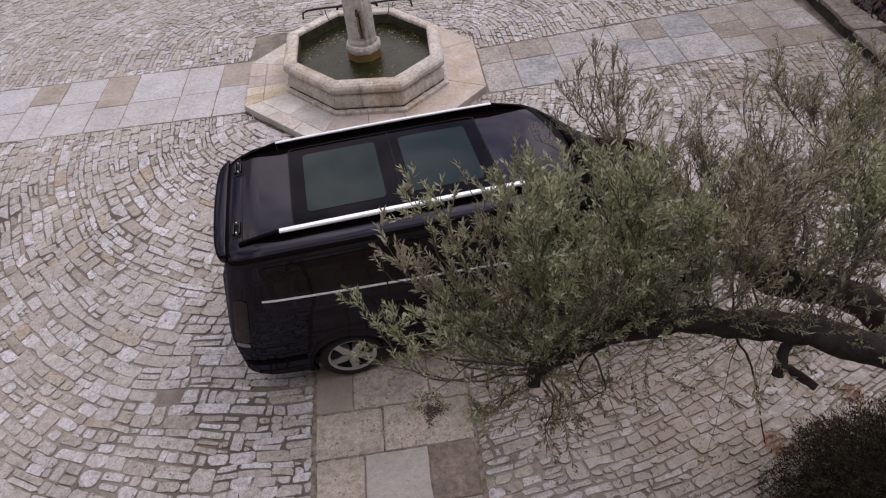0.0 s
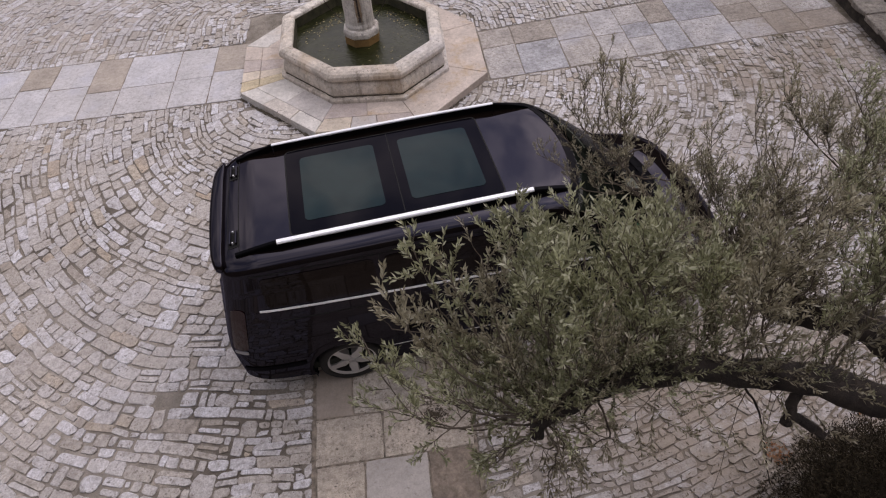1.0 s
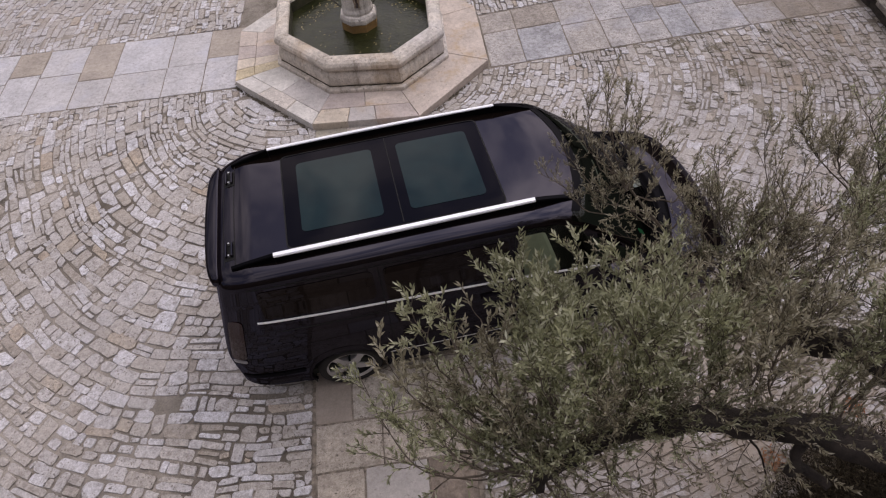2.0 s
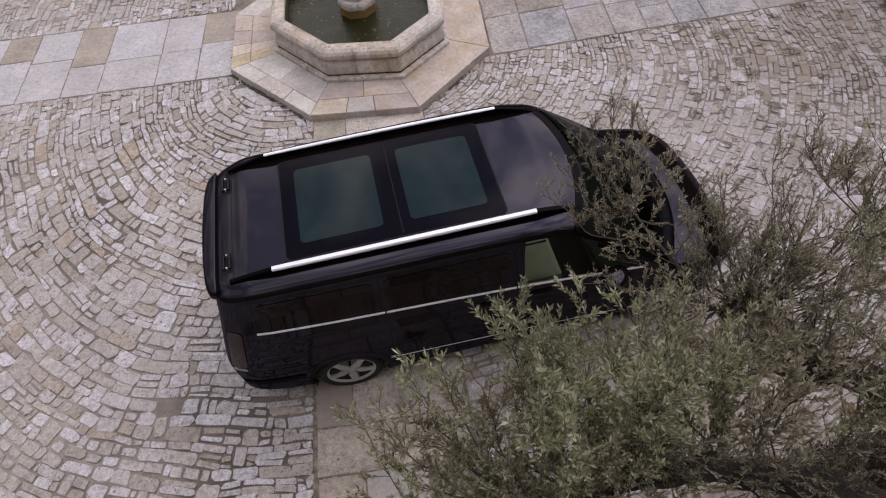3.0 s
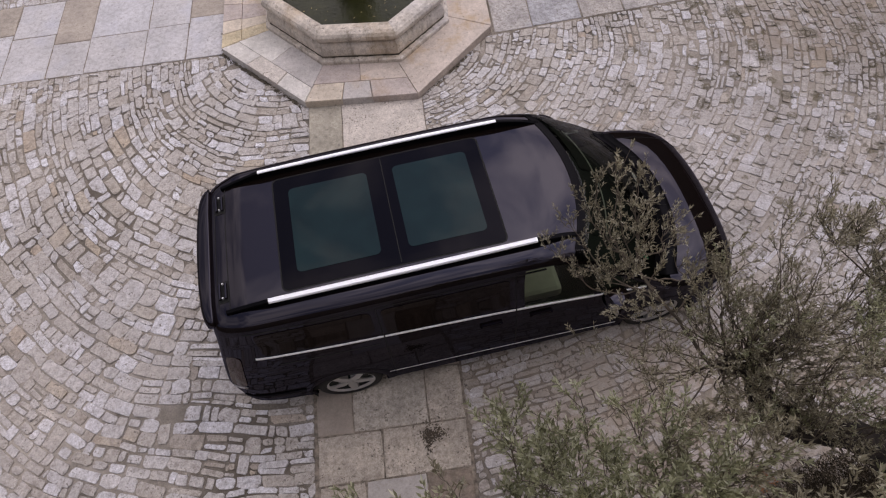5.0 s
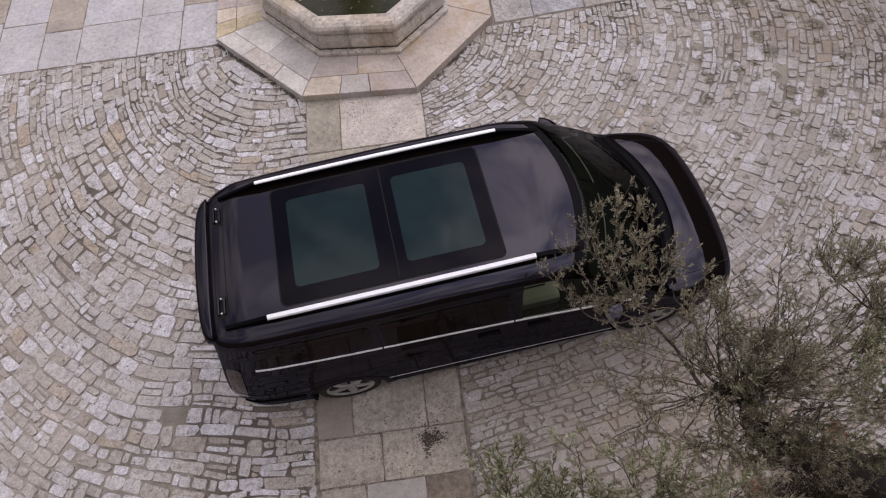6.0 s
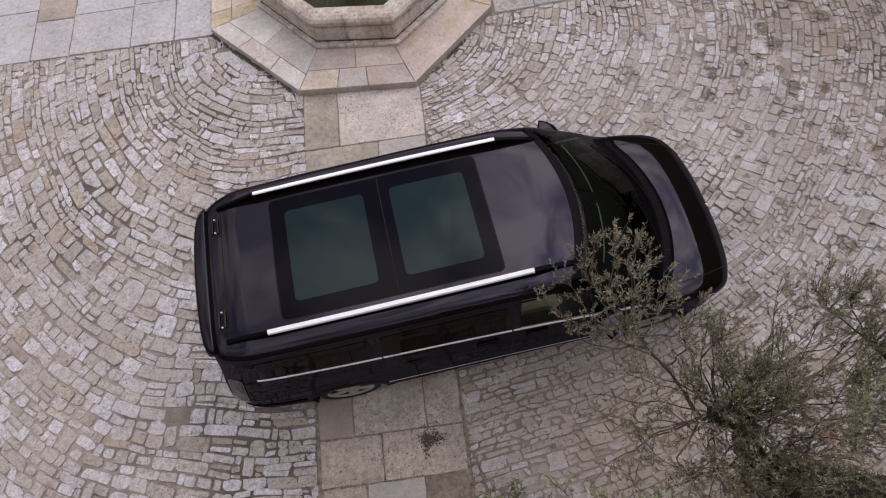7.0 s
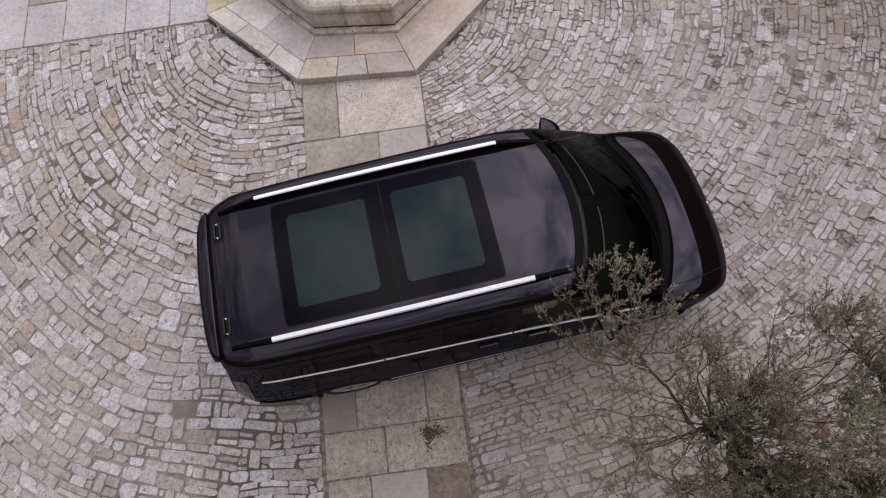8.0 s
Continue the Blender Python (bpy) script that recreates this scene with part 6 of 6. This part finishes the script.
for v in bm.verts:
    v.co.x += 0.03 * noise.noise(v.co * 4)
# mossy wall whose dark colour also holds the shade below the border stones
part("retaining_wall", bm, m_mossy_shade, bed, "low mossy wall, the shade under the border stones in its dark colour")
bm = bmesh.new()
bmesh.ops.create_grid(bm, x_segments=20, y_segments=60, size=1.0)
for v in bm.verts:
    v.co = Vector((0.40 + 2.2 * (v.co.x + 1) / 2, v.co.y * 9, 0.22 + 0.05 * noise.noise(v.co * 6)))
part("soil", bm, m_soil, bed, "dark earth")
pv, pf, fv, ff = [], [], [], []
for k in range(420):
    p = Vector((br.uniform(0.42, 2.0), br.uniform(-3, 8), 0.22))
    flower = br.random() < 0.3
    for j in range(14):
        d = Vector((br.gauss(0, 0.6), br.gauss(0, 0.6), 1)).normalized()
        add_leaf(fv if flower and j > 9 else pv, ff if flower and j > 9 else pf, p + d * (0.16 if flower and j > 9 else 0.0), d, Vector((br.gauss(0, 1), br.gauss(0, 1), 0.5)).normalized(), br.uniform(0.08, 0.2), 0.014)
bed_plants = thing("bed_plants", pose(8.12, -2.4, 0, 0, 0, -6.3), "low green bedding plants with a few purple flowers", "plants", kind="stuff")
mesh_part("leaves", pv, pf, m_shrubleaf, bed_plants)
mesh_part("flowers", fv, ff, m_flower, bed_plants)


# ---- cobbles: curved courses in the four quarters ----
cr = random.Random(3)


def stone_ring(poly, inset):
    c = sum(poly, Vector((0, 0))) / len(poly)
    return [c + (p - c) * max(0.1, 1 - inset / max(0.02, (p - c).length)) for p in poly]


def stone_outline(corners, r):
    """Twelve points: each corner worn back, each side bent a little."""
    out = []
    for i in range(4):
        p, a, b = corners[i], corners[i - 1], corners[(i + 1) % 4]
        cut = r.choice((0.004, 0.007, 0.011, 0.017, 0.026))
        out.append(p.lerp(a, min(0.42, cut / max((a - p).length, 0.03))))
        out.append(p.lerp(b, min(0.42, cut * r.uniform(0.6, 1.5) / max((b - p).length, 0.03))))
        side = b - p
        out.append(p.lerp(b, r.uniform(0.38, 0.62)) + Vector((side.y, -side.x)).normalized() * r.gauss(0.002, 0.0045))
    return [p + Vector((r.gauss(0, 0.0025), r.gauss(0, 0.0025))) for p in out]


def stone_geometry(outline, z, bev, verts, faces, r):
    k, n = len(verts), len(outline)
    tilt = (r.uniform(-0.06, 0.06), r.uniform(-0.06, 0.06))
    c = sum(outline, Vector((0, 0))) / n
    verts += [(p.x, p.y, -0.03) for p in outline]
    verts += [(p.x, p.y, z - bev * 0.6 + (p - c).x * tilt[0] + (p - c).y * tilt[1]) for p in stone_ring(outline, 0.002)]
    verts += [(p.x, p.y, z + (p - c).x * tilt[0] + (p - c).y * tilt[1] + r.uniform(-0.001, 0.001)) for p in stone_ring(outline, bev)]
    for a in (0, n):
        faces += [(k + a + i, k + a + (i + 1) % n, k + a + n + (i + 1) % n, k + a + n + i) for i in range(n)]
    faces.append(tuple(k + 2 * n + i for i in range(n)))


# shared shapes for the single stones, for three ratios of length to breadth
UNIT = []
for k in range(36):
    r = random.Random(700 + k)
    lx, ly = ((0.13, 0.11), (0.20, 0.11), (0.30, 0.11))[k // 12]
    cs = [Vector((sx * lx / 2 * r.uniform(0.94, 1.02), sy * ly / 2 * r.uniform(0.89, 1.03))) for sx, sy in ((-1, -1), (1, -1), (1, 1), (-1, 1))]
    vs, fs = [], []
    stone_geometry(stone_outline(cs, r), 0.012, r.uniform(0.005, 0.009), vs, fs, r)
    me = bpy.data.meshes.new("cobble")
    me.from_pydata([(x / lx, y / ly, z) for x, y, z in vs], [], fs)
    me.materials.append(m_cobble)
    UNIT.append(me)

UNIT_EAST = []
for me in UNIT:
    me = me.copy()
    me.materials[0] = m_cobble_east
    UNIT_EAST.append(me)
STEP_OUT = [Vector(p) for p in octagon(2.22, STEP_CORNERS)]


def in_step(p):
    return all((STEP_OUT[(i + 1) % 8] - STEP_OUT[i]).cross(p - STEP_OUT[i]) > 0 for i in range(8))


def cobble_quarter(name, sx, sy, near, xlim, ylim, label, edge_y, units, joined, cx, cy, stretch, wide):
    """One quarter of the court. The courses bend round (cx, cy), as ellipses stretched along y, and run straight on past their ends.
    edge_y: the slab strip's edge that bounds it, as a function of x."""
    quarter = thing(name, pose(0, 0, 0), label, "pavement", kind="structure")
    ax = 0.79 if sy < 0 else 0.0
    singles, verts, faces = [], [], []
    radii = [0.12]
    while radii[-1] < 13.5:
        r = radii[-1]
        radii.append(r + wide * cr.choice((0.07, 0.085, 0.095, 0.105, 0.115, 0.125, 0.14, 0.17)) * (0.85 if r < 2.0 else 1.0))

    def at(r, a):
        """The place at a radius and an angle; past a quarter turn the course runs straight."""
        if a < 0:
            u, v = cx + r, cy + a * r * stretch
        elif a > math.pi / 2:
            u, v = cx - (a - math.pi / 2) * r, cy + r * stretch
        else:
            u, v = cx + r * math.cos(a), cy + r * stretch * math.sin(a)
        return Vector((sx * u, sy * v))

    def course(k, a):
        """The course's inner edge at an angle: it wanders a little from its line."""
        r = radii[k]
        q = at(r, a).to_3d() + Vector((0, 0, 7.0 * sx + 3.0 * sy))
        return r + 0.085 * noise.noise(q * 0.8) + 0.026 * noise.noise(q * 3.1 + Vector((0, 0, 0.11 * (k % 3))))

    taken = [[] for _ in radii]
    for k in range(len(radii) - 3):
        r = radii[k]
        ang, last = -(cy + 0.3) / (r * stretch) + cr.uniform(0, 0.1), math.pi / 2 + (cx + 0.4) / r
        while ang < last:
            flat = at(r, ang)
            scale = max(0.05, (at(r, ang + 0.01 / r) - flat).length / 0.01)
            block = [b for a, b in taken[k] if a - 0.045 / r < ang < b]
            if block:
                ang = max(block)
                continue
            w = radii[k + 1] - r
            ln = wide * cr.choice((0.09, 0.12, 0.15, 0.18, 0.20, 0.23, 0.26, 0.31, 0.37)) * (0.9 if w < 0.10 else 1.05) / scale
            end = ang + ln / r
            for a, b in taken[k]:
                if ang < a < end + 0.05 / r:
                    end = a
            span = 1
            if 0.13 < (end - ang) * r * scale < 0.27 and cr.random() < 0.09 and not any(a < end and ang < b for a, b in taken[k + 1]):
                span = 2
                taken[k + 1].append((ang, end))
            skew = cr.gauss(0, 0.024) / r
            cells = [(ang, end, 0.0, 1.0)]
            thin = 0.60 if -2.3 < flat.x < -0.7 and flat.y < -6.0 else 0.13  # thin stones beside the slab strip
            if span == 1 and w > 0.105 and cr.random() < thin:
                m = cr.uniform(0.4, 0.6)
                cells = [(ang, end, 0.0, m), (ang, end, m, 1.0)]
            elif span == 1 and ln * scale > 0.2 and cr.random() < 0.12:
                m = ang + (end - ang) * cr.uniform(0.22, 0.4)
                cells = [(ang, m, 0.0, 1.0), (m, end, 0.0, 1.0)]
            for a0, a1, v0, v1 in cells:
                wear = noise.noise(Vector((flat.x, flat.y, 2.0)) * 0.55)
                g = max(0.0015, cr.gauss(0.0058, 0.0042) + 0.006 * wear)
                cs = []
                for v, aa in ((v0, a0), (v0, a1), (v1, a1), (v1, a0)):
                    lo, hi = course(k, aa), course(k + span, aa)
                    rr = lo + (hi - lo) * v + (g if v == v0 else -g) + cr.uniform(-0.009, 0.009)
                    aa += ((g if aa == a0 else -g) / scale + cr.uniform(-0.010, 0.010)) / r + skew * (v - 0.5)
                    cs.append(at(rr, aa))
                c = sum(cs, Vector((0, 0))) / 4
                if not (xlim[0] < c.x < xlim[1] and ylim[0] < c.y < ylim[1]) and (abs(c.x) > 0.5 and abs(c.y) > 0.5) or all(in_step(p) for p in cs) or cr.random() < 0.004:
                    continue
                clipped = False
                for p in cs:
                    if sx * p.x < ax + 0.006 and sx * p.x > -2:
                        p.x, clipped = sx * (ax + 0.006), True
                    if sy * (p.y - edge_y(p.x)) < 0.008:
                        p.y, clipped = edge_y(p.x) + sy * 0.008, True
                area = abs((cs[2] - cs[0]).cross(cs[3] - cs[1])) / 2
                if area < 0.0014 or min((cs[1] - cs[0]).length + (cs[2] - cs[3]).length, (cs[3] - cs[0]).length + (cs[2] - cs[1]).length) < 0.044:
                    continue
                c = sum(cs, Vector((0, 0))) / 4
                singles.append(((1e6 if clipped else (c - near).length), c, cs, wear))
            ang = end
    singles.sort(key=lambda s: s[0])
    for i, (dist, c, cs, wear) in enumerate(singles):
        if i < 290 and dist < 1e5:
            d0, d1 = ((cs[1] + cs[2]) - (cs[0] + cs[3])) / 2, ((cs[3] + cs[2]) - (cs[0] + cs[1])) / 2
            ratio = d0.length / max(0.02, d1.length)
            ob = new("cobble", units[(0 if ratio < 1.5 else 12 if ratio < 2.3 else 24) + cr.randrange(12)])
            ob.matrix_world = Matrix.LocRotScale((c.x, c.y, cr.uniform(-0.010, 0.0) - 0.006 * wear), Euler((cr.gauss(0, 0.02), cr.gauss(0, 0.02), math.atan2(d0.y, d0.x))), (d0.length * 1.0, d1.length * 1.0, 1))
            ob.parent = quarter
        else:
            if (cs[1] - cs[0]).cross(cs[3] - cs[0]) < 0:
                cs = cs[::-1]
            stone_geometry(stone_outline(cs, cr), 0.004 + cr.uniform(-0.006, 0.007) - 0.007 * wear, cr.uniform(0.004, 0.008), verts, faces, cr)
    mesh_part("cobbles", verts, faces, joined, quarter)


cobble_quarter("pavement_4", -1, -1, Vector((-2.6, -6.0)), (-10.5, 0), (-11.22, 0), "worn pale limestone cobbles laid in curved courses", lambda x: -0.94, UNIT, m_cobble_joined, 1.25, 0.80, 1.22, 0.97)
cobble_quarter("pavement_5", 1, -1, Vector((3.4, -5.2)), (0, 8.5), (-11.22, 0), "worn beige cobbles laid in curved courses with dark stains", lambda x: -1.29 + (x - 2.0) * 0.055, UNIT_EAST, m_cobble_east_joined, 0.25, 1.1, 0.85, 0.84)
cobble_quarter("pavement_6", -1, 1, Vector((-3.5, 2.0)), (-10.5, 0), (0, 8.0), "pale cobbles laid in curved courses behind the fountain", lambda x: 0.86, UNIT, m_cobble_joined, 2.0, 1.75, 0.85, 0.97)
cobble_quarter("pavement_7", 1, 1, Vector((2.8, 1.8)), (0, 8.5), (0, 8.0), "pale cobbles with dark joints laid in curved courses", lambda x: 0.27 + (x - 2.0) * 0.105, UNIT, m_cobble_joined, 1.6, 0.9, 1.0, 0.84)
